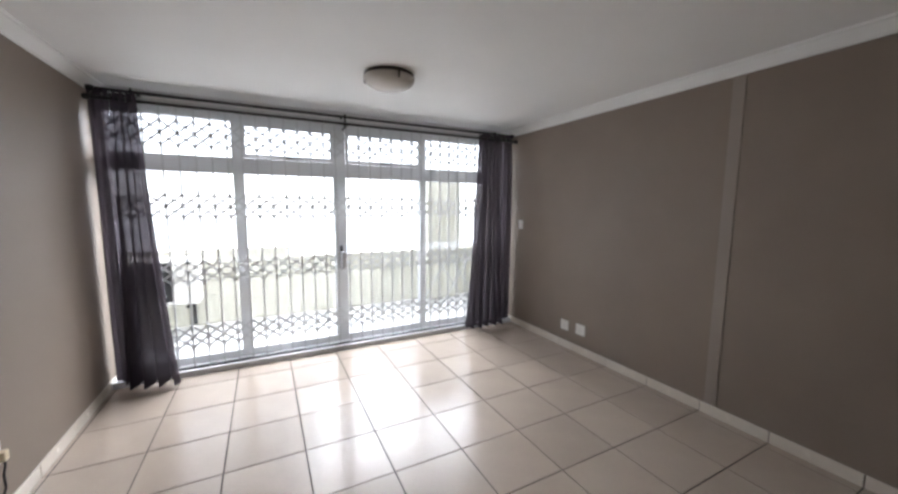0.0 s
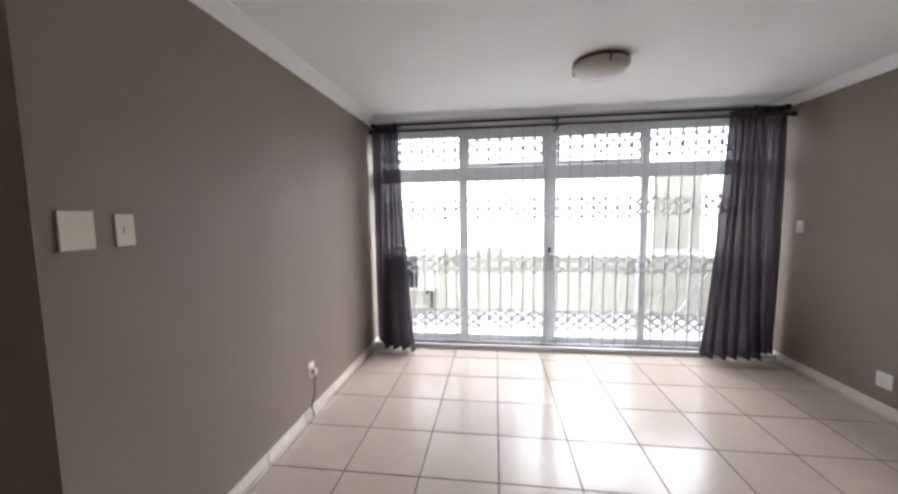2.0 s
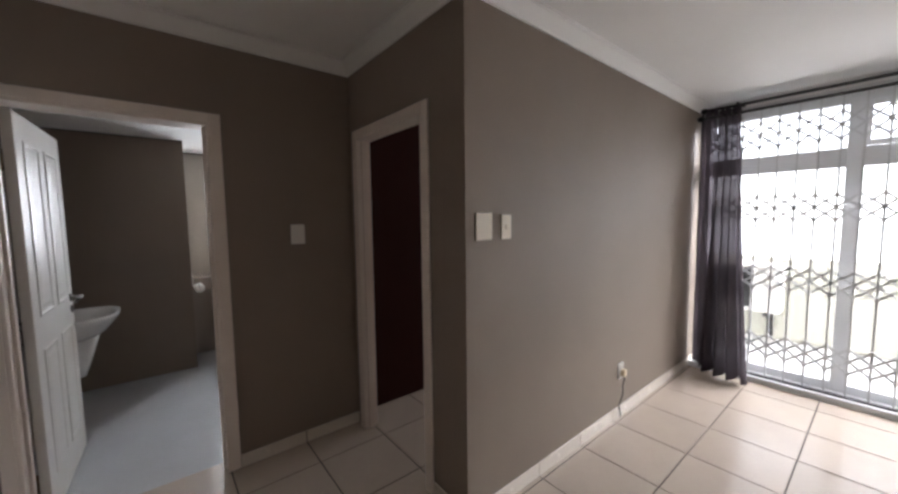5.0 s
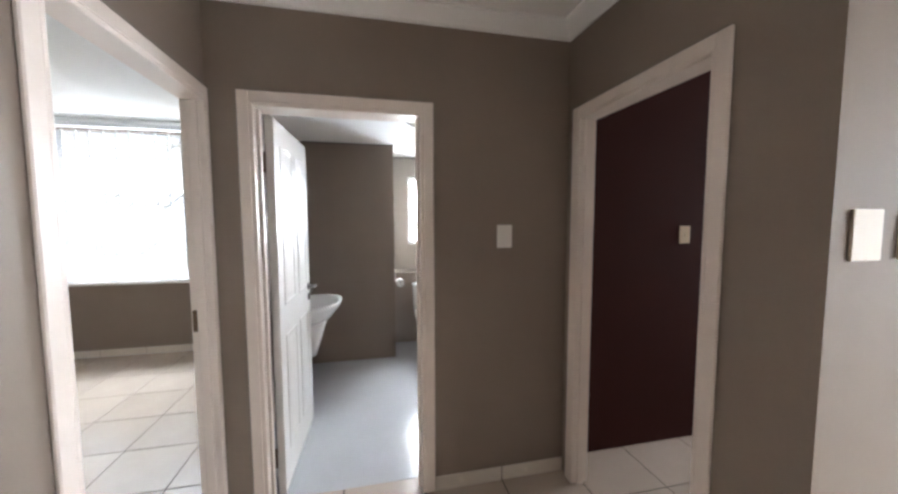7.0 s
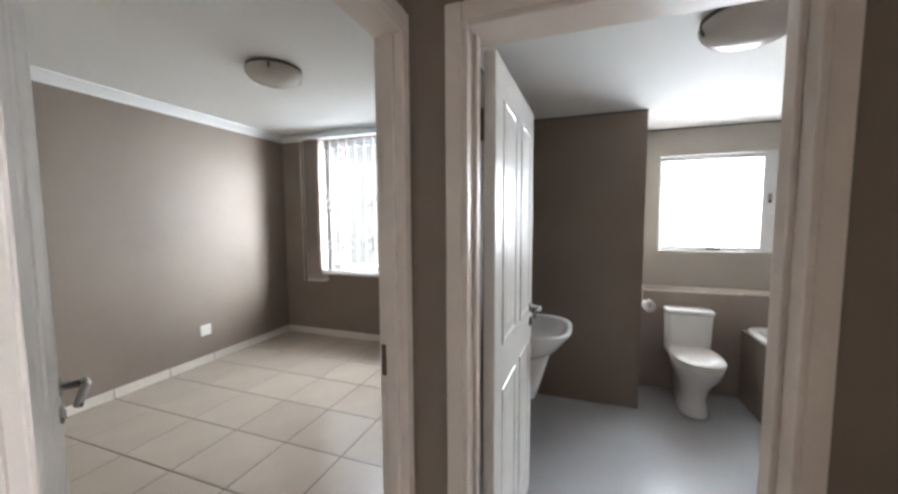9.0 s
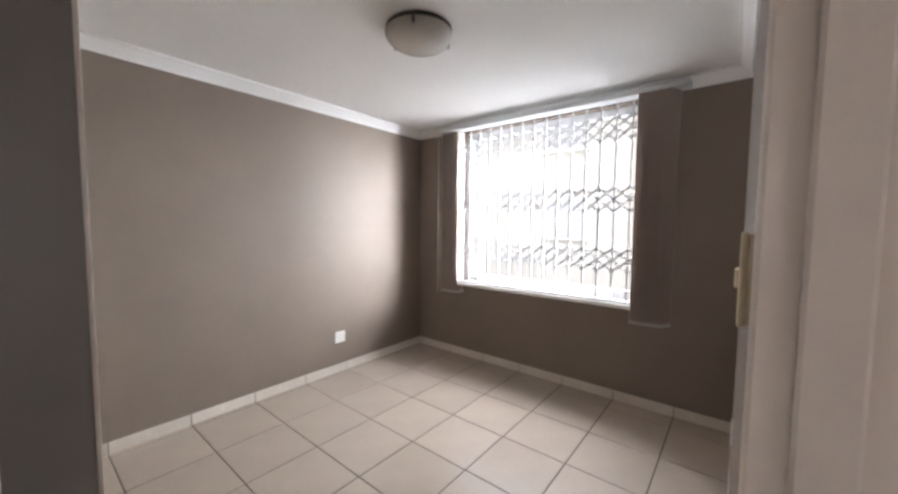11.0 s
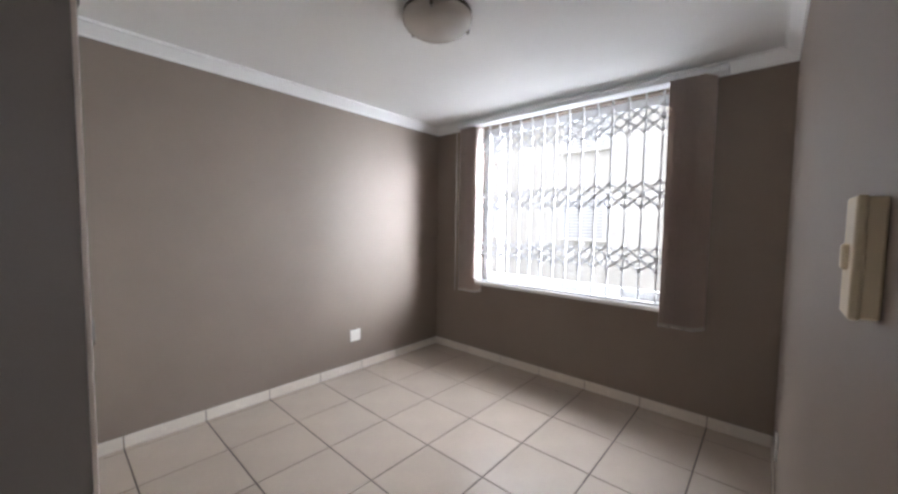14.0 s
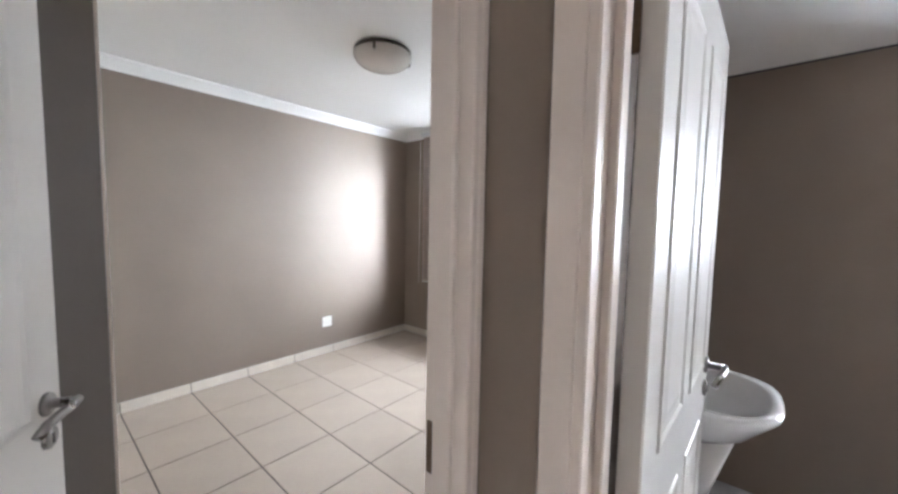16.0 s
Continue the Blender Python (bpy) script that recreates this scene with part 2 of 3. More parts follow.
structure("wall_bedroom_door", boxes([(ED1, BY1, 0, LX1 + 0.15, LY0, 2.62), (EXT, BY1, 0, ED0, LY0, 2.62), (ED0, BY1, DOOR_H, ED1, LY0, 2.62)]),
          M_WALL, "taupe painted wall with the bedroom doorway")
structure("wall_bedroom_south", box(EXT, BY0 - 0.15, 0, 0, BY0, 2.62), M_WALL, "taupe painted bedroom wall")
structure("wall_bedroom_east", box(BX1, BY0, 0, 0, BY1, 2.62), M_WALL, "taupe painted bedroom wall behind the wardrobe")
WB = (-3.80, -1.93, 0.83, 2.44)         # bedroom window: y0 y1 z0 z1
WT = (-0.12, 0.77, 1.18, 2.03)          # bathroom window
structure("wall_west", boxes([
    (EXT, BY0, 0, BX0, WB[0], 2.62), (EXT, WB[1], 0, BX0, BY1, 2.62), (EXT, WB[0], 0, BX0, WB[1], WB[2]), (EXT, WB[0], WB[3], BX0, WB[1], 2.62)]),
    M_WALL, "taupe painted outside wall of the bedroom with a wide window")
structure("wall_bathroom_west", boxes([
    (EXT, LY0, 0, BX0, WT[0], 2.62), (EXT, WT[1], 0, BX0, BATH_N + 0.12, 2.62), (EXT, WT[0], 0, BX0, WT[1], WT[2]), (EXT, WT[0], WT[3], BX0, WT[1], 2.62)]),
    M_PALE, "pale grey painted outside wall of the bathroom with a window")
structure("wall_bathroom_duct", box(BX0, LY0, 0, SH_X, SH_Y, BATH_CEIL), M_WALL, "taupe painted boxed-in duct of the bathroom")
structure("wall_bathroom_ledge", box(BX0, SH_Y, 0, -3.66, BATH_N, 0.86, 0.004), M_STRIP, "low painted ledge wall behind the toilet")
structure("trim_ledge", box(-3.668, SH_Y, 0.852, -3.657, 0.45, 0.864, 0.002), M_SKIRT, "pale tile edge on the ledge wall")
structure("wall_bathroom_north", box(EXT, BATH_N, 0, -1.42, BATH_N + 0.12, 2.62), M_WALL, "taupe painted bathroom wall")
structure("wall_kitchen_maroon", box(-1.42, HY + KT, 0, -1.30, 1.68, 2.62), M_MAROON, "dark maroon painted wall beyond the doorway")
structure("wall_kitchen_far", boxes([(-2.7, BATH_N + 0.12, 0, -2.58, LY1 + 0.2, 2.62)]), M_CREAM, "cream painted kitchen wall")
structure("wall_kitchen_north", boxes([(-2.58, LY1, 0, -1.9, LY1 + 0.2, 2.62), (-0.7, LY1, 0, -0.12, LY1 + 0.2, 2.62), (-1.9, LY1, 0, -0.7, LY1 + 0.2, 1.0),
                                       (-1.9, LY1, 2.1, -0.7, LY1 + 0.2, 2.62)]), M_CREAM, "cream painted kitchen wall with a window opening")
structure("wall_window_head", box(0, LY1, 2.40, LX1, LY1 + 0.2, 2.62), M_CEIL, "white painted lintel over the sliding doors")
structure("ceiling", box(EXT, BY0 - 0.15, CEIL, LX1 + 0.15, LY1 + 0.2, CEIL + 0.2), M_CEIL, "white painted plaster ceiling")
structure("ceiling_bathroom", box(BX0, LY0, BATH_CEIL, -1.42, BATH_N, BATH_CEIL + 0.05), M_CEIL, "lowered white bathroom ceiling")
structure("ceiling_bathroom_door_side", box(-1.42, LY0, BATH_CEIL, -1.32, HY, BATH_CEIL + 0.05), M_CEIL, "lowered white bathroom ceiling at the door")


# thin dark strips draw the line of shade where walls meet the lowered ceiling
for nm, b in (("trim_duct_front", (SH_X, LY0, BATH_CEIL - 0.008, SH_X + 0.004, SH_Y, BATH_CEIL)), ("trim_duct_side", (BX0, SH_Y, BATH_CEIL - 0.008, SH_X, SH_Y + 0.004, BATH_CEIL)),
              ("trim_bathroom_window_wall", (BX0, SH_Y + 0.004, BATH_CEIL - 0.01, BX0 + 0.005, BATH_N, BATH_CEIL)), ("trim_bathroom_south", (SH_X + 0.004, LY0, BATH_CEIL - 0.008, -1.33, LY0 + 0.004, BATH_CEIL))):
    structure(nm, box(*b), M_DARK, "dark strip standing in for shade under the lowered ceiling")


def cornice(name, p, q, inward):
    """A coved plaster cornice from p to q under the ceiling; inward points into the room."""
    p, q, n = Vector((*p, 0)), Vector((*q, 0)), Vector((*inward, 0))
    prof = [(0, CEIL), (0, CORN), (0.012, CORN), (0.014, CORN + 0.012), (0.03, CORN + 0.03), (0.05, CORN + 0.05), (0.062, CORN + 0.062), (0.075, CORN + 0.066), (0.075, CEIL)]
    bm = loft([[e + n * d + Vector((0, 0, z)) for d, z in prof] for e in (p, q)])
    structure(name, bm, M_CEIL, "white coved plaster cornice")


cornice("cornice_living_left", (0, HY), (0, LY1), (1, 0))
cornice("cornice_living_right", (LX1, LY0), (LX1, LY1), (-1, 0))
cornice("cornice_hall_kitchen", (HX, HY), (0, HY), (0, -1))
cornice("cornice_hall_end", (HX, LY0), (HX, HY), (1, 0))
cornice("cornice_hall_bedroom", (HX, LY0), (LX1, LY0), (0, 1))
cornice("cornice_bedroom_south", (BX0, BY0), (BX1, BY0), (0, 1))
cornice("cornice_bedroom_west", (BX0, BY0), (BX0, BY1), (1, 0))
cornice("cornice_bedroom_north", (BX0, BY1), (BX1, BY1), (0, -1))


# ---- doors ----
def door_frame(name, axis, a0, a1, face, depth, label, w0=0.052):
    """A pressed door frame lining an opening from a0 to a1; face is the front plane, depth the wall's thickness behind it."""
    w, lip, j = 0.052, 0.014, 0.016
    lo, hi = min(face, face - depth), max(face, face - depth)
    lo, hi = lo - lip, hi + lip

    def b(u0, v0, z0, u1, v1, z1):
        return (u0, v0, z0, u1, v1, z1) if axis == "x" else (v0, u0, z0, v1, u1, z1)
    ob = tagged(new(name), label, "door frame", kind="structure")
    for nm, u0, u1 in (("jamb", a0 - w0, a0), ("jamb", a1, a1 + w)):
        bm = bmesh.new()
        box(*b(u0, lo, 0, u1, lo + lip - 0.0, DOOR_H + w), bevel=0.004, bm=bm)
        box(*b(u0, hi - lip, 0, u1, hi, DOOR_H + w), bevel=0.004, bm=bm)
        inner = (a0 - 0.002, a0 + j) if u1 == a0 else (a1 - j, a1 + 0.002)
        box(*b(inner[0], lo + 0.001, 0, inner[1], hi - 0.001, DOOR_H + 0.001), bevel=0.003, bm=bm)
        stop = (a0 + j, a0 + j + 0.014) if u1 == a0 else (a1 - j - 0.014, a1 - j)
        mid = (lo + hi) / 2
        box(*b(stop[0] - 0.001, mid - 0.02, 0, stop[1], mid + 0.02, DOOR_H - j), bevel=0.003, bm=bm)
        part(nm, bm, M_FRAME, ob)
    bm = bmesh.new()
    box(*b(a0, lo, DOOR_H, a1, lo + lip, DOOR_H + w), bevel=0.004, bm=bm)
    box(*b(a0, hi - lip, DOOR_H, a1, hi, DOOR_H + w), bevel=0.004, bm=bm)
    box(*b(a0 + j, lo + 0.001, DOOR_H - j, a1 - j, hi - 0.001, DOOR_H + 0.002), bevel=0.003, bm=bm)
    part("head", bm, M_FRAME, ob)
    return ob


f1 = door_frame("door_frame_bathroom", "y", BD0, BD1, HX, 0.12, "cream enamelled steel frame of the bathroom door")
f2 = door_frame("door_frame_bedroom", "x", ED0, ED1, LY0, 0.073, "cream enamelled steel frame of the bedroom door", 0.021)
f3 = door_frame("door_frame_kitchen", "x", KD0, KD1, HY + KT, KT, "cream enamelled steel frame of the dark doorway")
part("strike_plate", boxes([(ED0 + 0.014, BY1 - 0.006, 0.985, ED0 + 0.019, BY1 + 0.024, 1.085)], 0.001), M_BRASS, f2, "worn brass strike plate")
part("strike_plate", boxes([(KD0 + 0.014, HY + 0.02, 0.985, KD0 + 0.019, HY + 0.055, 1.085)], 0.001), M_BRASS, f3, "worn brass strike plate")


def lever(parent, x, side, z, toward):
    """Lever handle on a narrow rose with a key rose under it; side +1 or -1 is the face, toward the way the lever points."""
    y = side * 0.020
    bm = lathe([(0.0255, 0), (0.0255, 0.006), (0.022, 0.009), (0.011, 0.0095), (0.0105, 0.05)], 20, pose(x, y, z, -90 * side, 0, 0))
    hb = part("handle", bm, M_STEEL, parent, "brushed steel lever handle", True)
    e = y + side * 0.05
    pts = [(x - toward * 0.008, e, z), (x + toward * 0.02, e + side * 0.003, z + 0.001), (x + toward * 0.06, e, z), (x + toward * 0.095, e - side * 0.006, z - 0.006), (x + toward * 0.115, e - side * 0.012, z - 0.022)]
    part("grip", tube(pts, 0.0095, 10), M_STEEL, hb, smooth=True)
    bm = lathe([(0.0245, 0), (0.0245, 0.006), (0.021, 0.009), (0.0, 0.0092)], 20, pose(x, y, z - 0.075, -90 * side, 0, 0))
    kr = part("key_rose", bm, M_STEEL, parent, "round steel keyhole rose", True)
    part("keyhole", box(x - 0.003, y + side * 0.010 - 0.001, z - 0.088, x + 0.003, y + side * 0.010 + 0.001, z - 0.066), M_DARK, kr)


def panel_door(name, width, at, label, panels):
    """A white moulded leaf: hinge edge at the origin, leaf along +x, faces at y = +-0.02."""
    d = thing(name, label, "door", kind="structure", at=at)
    part("leaf", box(0.003, -0.02, 0.008, width - 0.003, 0.02, DOOR_H - 0.02, 0.003), M_WHITE, d)
    for x0, x1, z0, z1 in panels:
        for s in (-1, 1):
            def rect(i, y):
                return [(x0 + i, y, z0 + i), (x1 - i, y, z0 + i), (x1 - i, y, z1 - i), (x0 + i, y, z1 - i)]
            y = 0.0202 * s
            bm = loft([rect(0, y - 0.002 * s), rect(0.006, y + 0.004 * s), rect(0.014, y + 0.0045 * s), rect(0.024, y + 0.0005 * s), rect(0.040, y + 0.0005 * s), rect(0.06, y + 0.003 * s)])
            part("panel", bm, M_WHITE, d)
    for z in (0.22, DOOR_H - 0.25):
        part("hinge", lathe([(0.007, z - 0.05), (0.007, z + 0.05)], 10, pose(0.0, 0.024, 0)), M_BRASS, d, "brass butt hinge", True)
    return d


def four(w):
    m, g = 0.105, 0.09
    c = w / 2
    return [(m, c - g / 2, 0.2, 0.86), (c + g / 2, w - m, 0.2, 0.86), (m, c - g / 2, 1.02, DOOR_H - 0.14), (c + g / 2, w - m, 1.02, DOOR_H - 0.14)]


bath_leaf = panel_door("door_bathroom", 0.785, pose(-1.338, -1.090, 0, 0, 0, 177.7), "white moulded four-panel door standing open into the bathroom", four(0.785))
lever(bath_leaf, 0.725, -1, 1.02, -1)
lever(bath_leaf, 0.725, 1, 1.02, -1)
bed_leaf = panel_door("door_bedroom", 0.81, pose(-0.366, -1.435, 0, 0, 0, 180 + 64.5), "white moulded panel door standing open into the bedroom", four(0.81))
lever(bed_leaf, 0.75, -1, 1.04, -1)
lever(bed_leaf, 0.75, 1, 1.04, -1)


# ---- wall fittings ----
def plate(name, at, w, h, material, label, category, keys=1, sockets=0):
    """A wall plate, face along +y of its pose: keys are rocker switches, sockets three-pin outlets."""
    t = thing(name, label, category, at=at)
    part("plate", box(-w / 2, 0, -h / 2, w / 2, 0.009, h / 2, 0.003, 2), material, t)
    for k in range(keys):
        x = (k - (keys - 1) / 2) * 0.026
        z = h * 0.25 if sockets else 0
        part("rocker", box(x - 0.009, 0.007, z - 0.014, x + 0.009, 0.014, z + 0.014, 0.002), material, t)
    for k in range(sockets):
        x = (k - (sockets - 1) / 2) * 0.05
        f = part("socket_face", lathe([(0.021, 0.008), (0.021, 0.0115), (0.018, 0.012)], 16, pose(x, 0, -h * 0.12, -90, 0, 0)), material, t)
        for dx, dz in ((0, 0.009), (-0.008, -0.006), (0.008, -0.006)):
            part("pin_hole", lathe([(0.0028, 0.0121), (0.0028, 0.0125)], 8, pose(x + dx, 0, dz - h * 0.12, -90, 0, 0)), M_DARK, f)
    return t


E_, W_, N_, S_ = -90, 90, 0, 180       # turns that face +x, -x, +y, -y
plate("light_switch", pose(0, 0.60, 1.45, 0, 0, E_), 0.105, 0.13, M_CREAMPL, "cream square light switch plate on the taupe wall", "switch", 0)
plate("light_switch", pose(0, 0.755, 1.445, 0, 0, E_), 0.07, 0.12, M_CREAMPL, "narrow cream wall switch beside the square one", "switch", 1)
plate("light_switch", pose(HX, 0.113, 1.40, 0, 0, E_), 0.085, 0.125, M_PLAST, "blank white wall plate in the hall", "switch", 0)
plate("light_switch", pose(-1.30, 1.40, 1.39, 0, 0, E_), 0.08, 0.115, M_OLDPL, "yellowed light switch on the maroon wall", "switch", 1)
plate("wall_socket", pose(0, 2.014, 0.35, 0, 0, E_), 0.075, 0.115, M_PLAST, "white power socket with a cable stub", "socket", 1, 1)
plate("wall_socket", pose(LX1, 2.46, 0.25, 0, 0, W_), 0.11, 0.11, M_PLAST, "white power socket low on the taupe wall", "socket", 1, 1)
plate("wall_socket", pose(LX1, 2.236, 0.26, 0, 0, W_), 0.12, 0.115, M_PLAST, "white double power socket low on the wall", "socket", 2, 2)
plate("wall_socket", pose(-2.785, BY0, 0.345, 0, 0, N_), 0.11, 0.11, M_PLAST, "white socket plate on the bedroom wall", "socket", 0)
plate("wall_socket", pose(-3.3, BY1, 0.30, 0, 0, S_), 0.11, 0.11, M_PLAST, "white socket plate near the window", "socket", 0)
plate("thermostat", pose(LX1, 3.28, 1.33, 0, 0, W_), 0.07, 0.11, M_PLAST, "small white control plate near the curtain", "switch", 1)
sw = plate("light_switch", pose(-1.40, BY1 - 0.014, 1.395, 0, 0, S_), 0.06, 0.13, M_OLDPL, "yellowed raised light switch beside the bedroom doorway", "switch", 1)
part("back_box", box(-0.028, -0.014, -0.063, 0.028, 0.001, 0.063, 0.002), M_OLDPL, sw)
cab = thing("cable", "short black cable hanging from the socket to the skirting", "cable")
part("plug", box(0.012, 1.995, 0.315, 0.045, 2.033, 0.365, 0.006, 2), M_OLDPL, cab, "grey-beige three-pin plug")
part("flex", tube([(0.035, 2.012, 0.318), (0.036, 2.008, 0.29), (0.03, 2.0, 0.25), (0.028, 2.01, 0.18), (0.022, 1.985, 0.13), (0.03, 1.95, 0.10), (0.035, 1.96, 0.06), (0.03, 1.975, 0.012)], 0.005), M_DARK, cab, smooth=True)


def ceiling_lamp(x, y, z, r, label):
    """A shallow bronze pan that doubles as the ceiling's shadow ring, and a wider glass bowl held by three clips."""
    t = thing("ceiling_lamp", label, "lamp", group="ceiling lamps", at=pose(x, y, z))
    # nearly as wide as the bowl and dark, to paint the shade above it
    part("base", lathe([(r * 0.92, 0), (r * 0.98, -0.006), (r * 0.98, -0.022), (r * 0.9, -0.026)], 40), M_LAMPB, t, "dark bronze ceiling pan, widened into a shadow ring", True)
    prof = [(r * 0.90, -0.0265), (r * 0.99, -0.027), (r * 1.0, -0.031)] + [(r * math.cos(a), -0.033 - 0.088 * math.sin(a)) for a in (0.1, 0.25, 0.4, 0.55, 0.7, 0.85, 1.0, 1.15, 1.3, 1.42, 1.52)]
    part("shade", lathe(prof, 48), M_LAMPG, t, "frosted alabaster glass bowl", True)
    for k in range(3):
        a = 2.094 * k + 0.6
        c = part("clip", box(r * 0.86, -0.009, -0.062, r * 1.012, 0.009, -0.016, 0.004), M_LAMPB, t)
        c.data.transform(pose(0, 0, 0, 0, 0, math.degrees(a)))
        part("knob", lathe([(0.006, 0), (0.008, -0.004), (0.005, -0.012), (0.0, -0.013)], 10, pose(r * 0.955 * math.cos(a), r * 0.955 * math.sin(a), -0.061)), M_STEEL, c, smooth=True)
    return t


ceiling_lamp(2.096, 2.32, CEIL, 0.19, "round glass ceiling lamp of the living room, unlit")
ceiling_lamp(-2.235, -2.84, CEIL, 0.185, "round glass ceiling lamp of the bedroom, unlit")
ceiling_lamp(-1.95, -0.20, BATH_CEIL, 0.17, "round glass ceiling lamp of the bathroom, unlit")


# ---- living room window wall ----
FY0, FY1 = 3.60, 3.68
win = tagged(new("window_living"), "white aluminium sliding doors with top lights and clear glass", "window", kind="structure")
for a, b in ((0.0, 0.06), (0.965, 1.055), (1.885, 2.015), (2.875, 2.955), (LX1 - 0.06, LX1)):
    part("mullion", box(a, FY0, 0.05, b, FY1, 2.40, 0.004), M_ALU, win)
for a, b in ((0.06, 0.965), (1.055, 1.885), (2.015, 2.875), (2.955, LX1 - 0.06)):
    part("transom", box(a, FY0, 1.85, b, FY1, 2.0, 0.004), M_ALU, win)
    part("rail", box(a, FY0, 2.33, b, FY1, 2.40, 0.004), M_ALU, win)
    part("sill", box(a, FY0, 0.05, b, FY1, 0.12, 0.004), M_ALU, win)
for k, (a, b) in enumerate(((0.06, 0.965), (1.055, 1.885), (2.015, 2.875), (2.955, LX1 - 0.06))):
    g = part("pane", box(a, 3.637, 0.12, b, 3.643, 1.85), M_GLASS, win, "clear glass door pane")
    g.visible_shadow = False
    g = part("pane", box(a, 3.637, 2.0, b, 3.643, 2.33), M_GLASS, win, "clear top light pane")
    g.visible_shadow = False
    if k in (1, 2):
        part("top_light_frame", boxes([(a, FY0 - 0.02, 2.0, a + 0.03, FY0 - 0.001, 2.33), (b - 0.03, FY0 - 0.02, 2.0, b, FY0 - 0.001, 2.33),
                                       (a + 0.03, FY0 - 0.02, 2.0, b - 0.03, FY0 - 0.001, 2.04), (a + 0.03, FY0 - 0.02, 2.29, b - 0.03, FY0 - 0.001, 2.33)], 0.003), M_ALU, win)
        part("catch", box((a + b) / 2 - 0.05, FY0 - 0.045, 2.015, (a + b) / 2 + 0.05, FY0 - 0.022, 2.03, 0.003), M_DARK, win, "dark window catch")
part("door_handle", box(1.93, FY0 - 0.03, 0.88, 1.96, FY0 - 0.002, 1.12, 0.006), M_DARK, win, "black sliding door pull")
part("threshold", box(0, 3.44, 0.0, LX1, FY1 + 0.1, 0.05, 0.004), M_ALU, win)


def trellis(name, u0, u1, z0, z1, bands, at, pitch, label, r=0.0065):
    """A folding trellis gate in its local xz plane: uprights in pairs, scissor links in bands, a rail above and below."""
    t = thing(name, label, "security gate", at=at)
    n = round((u1 - u0) / pitch)
    p = (u1 - u0) / n
    for i in range(n + 1):
        x = u0 + i * p
        part("upright", box(x - r, -r, z0, x + r, r, z1, 0.0015), M_GATE, t)
    for b0, b1 in bands:
        bm = bmesh.new()
        for i in range(-1, n):
            for za, zb, y in ((b0, b1, -0.012), (b1, b0, 0.012)):
                xa, xb = u0 + i * p, u0 + (i + 2) * p
                sa, sb = za, zb
                if i < 0:
                    xa, sa = u0, (za + zb) / 2
                if i + 2 > n:
                    xb, sb = u1, (za + zb) / 2
                d = Vector((xb - xa, 0, sb - sa)).normalized()
                nrm = Vector((-d.z, 0, d.x)) * 0.008
                q = [Vector((xa, y, sa)), Vector((xb, y, sb))]
                rings = [[e + nrm + Vector((0, 0.002, 0)), e + nrm - Vector((0, 0.002, 0)), e - nrm - Vector((0, 0.002, 0)), e - nrm + Vector((0, 0.002, 0))] for e in q]
                vs = [[bm.verts.new(c) for c in ring] for ring in rings]
                for k in range(4):
                    bm.faces.new((vs[0][k], vs[0][(k + 1) % 4], vs[1][(k + 1) % 4], vs[1][k]))
                bm.faces.new(vs[0])
                bm.faces.new(vs[1])
        for i in range(n + 1):
            x = u0 + i * p
            for z in (b0, (b0 + b1) / 2, b1):
                box(x - 0.011, -0.017, z - 0.011, x + 0.011, 0.017, z + 0.011, bm=bm)
        part("lattice_band", bm, M_GATE, t, "crossed flat steel links with rivets")
    return t


gate = trellis("trellis_gate", 0.10, LX1 - 0.10, 0.062, 2.40, ((0.245, 0.44), (0.845, 1.04), (1.44, 1.64), (2.06, 2.27)),
               pose(0, 3.50, 0), 0.118, "white folding steel trellis security gate across the sliding doors")
part("bottom_track", box(0.03, -0.022, 0.05, LX1 - 0.03, 0.022, 0.064, 0.002), M_DARK, gate, "dark floor track")
part("top_track", box(0.03, -0.02, 2.40, LX1 - 0.03, 0.02, 2.43, 0.003), M_GATE, gate)
part("lock", box(1.93, -0.03, 0.88, 1.975, 0.03, 1.06, 0.004), M_GATE, gate, "steel lock box")

rod = thing("curtain_rod", "double black metal curtain rod under the ceiling", "curtain rod")
for y, z in ((3.38, 2.37), (3.46, 2.455)):
    part("rod", tube([(0.03, y, z), (LX1 - 0.03, y, z)], 0.013, 12), M_BLACK, rod, smooth=True)
    for x in (0.03, LX1 - 0.03):
        part("finial", lathe([(0.012, -0.025), (0.022, -0.02), (0.024, 0), (0.022, 0.02), (0.012, 0.025)], 14, pose(x + (0.02 if x < 1 else -0.02), y, z, 0, 90, 0)), M_BLACK, rod, smooth=True)
for x in (0.30, 1.99, LX1 - 0.32):
    part("bracket", boxes([(x - 0.008, 3.37, 2.345, x + 0.008, 3.66, 2.357), (x - 0.008, 3.44, 2.35, x + 0.008, 3.475, 2.48), (x - 0.01, 3.645, 2.40, x + 0.01, 3.68, 2.50)], 0.002), M_BLACK, rod)


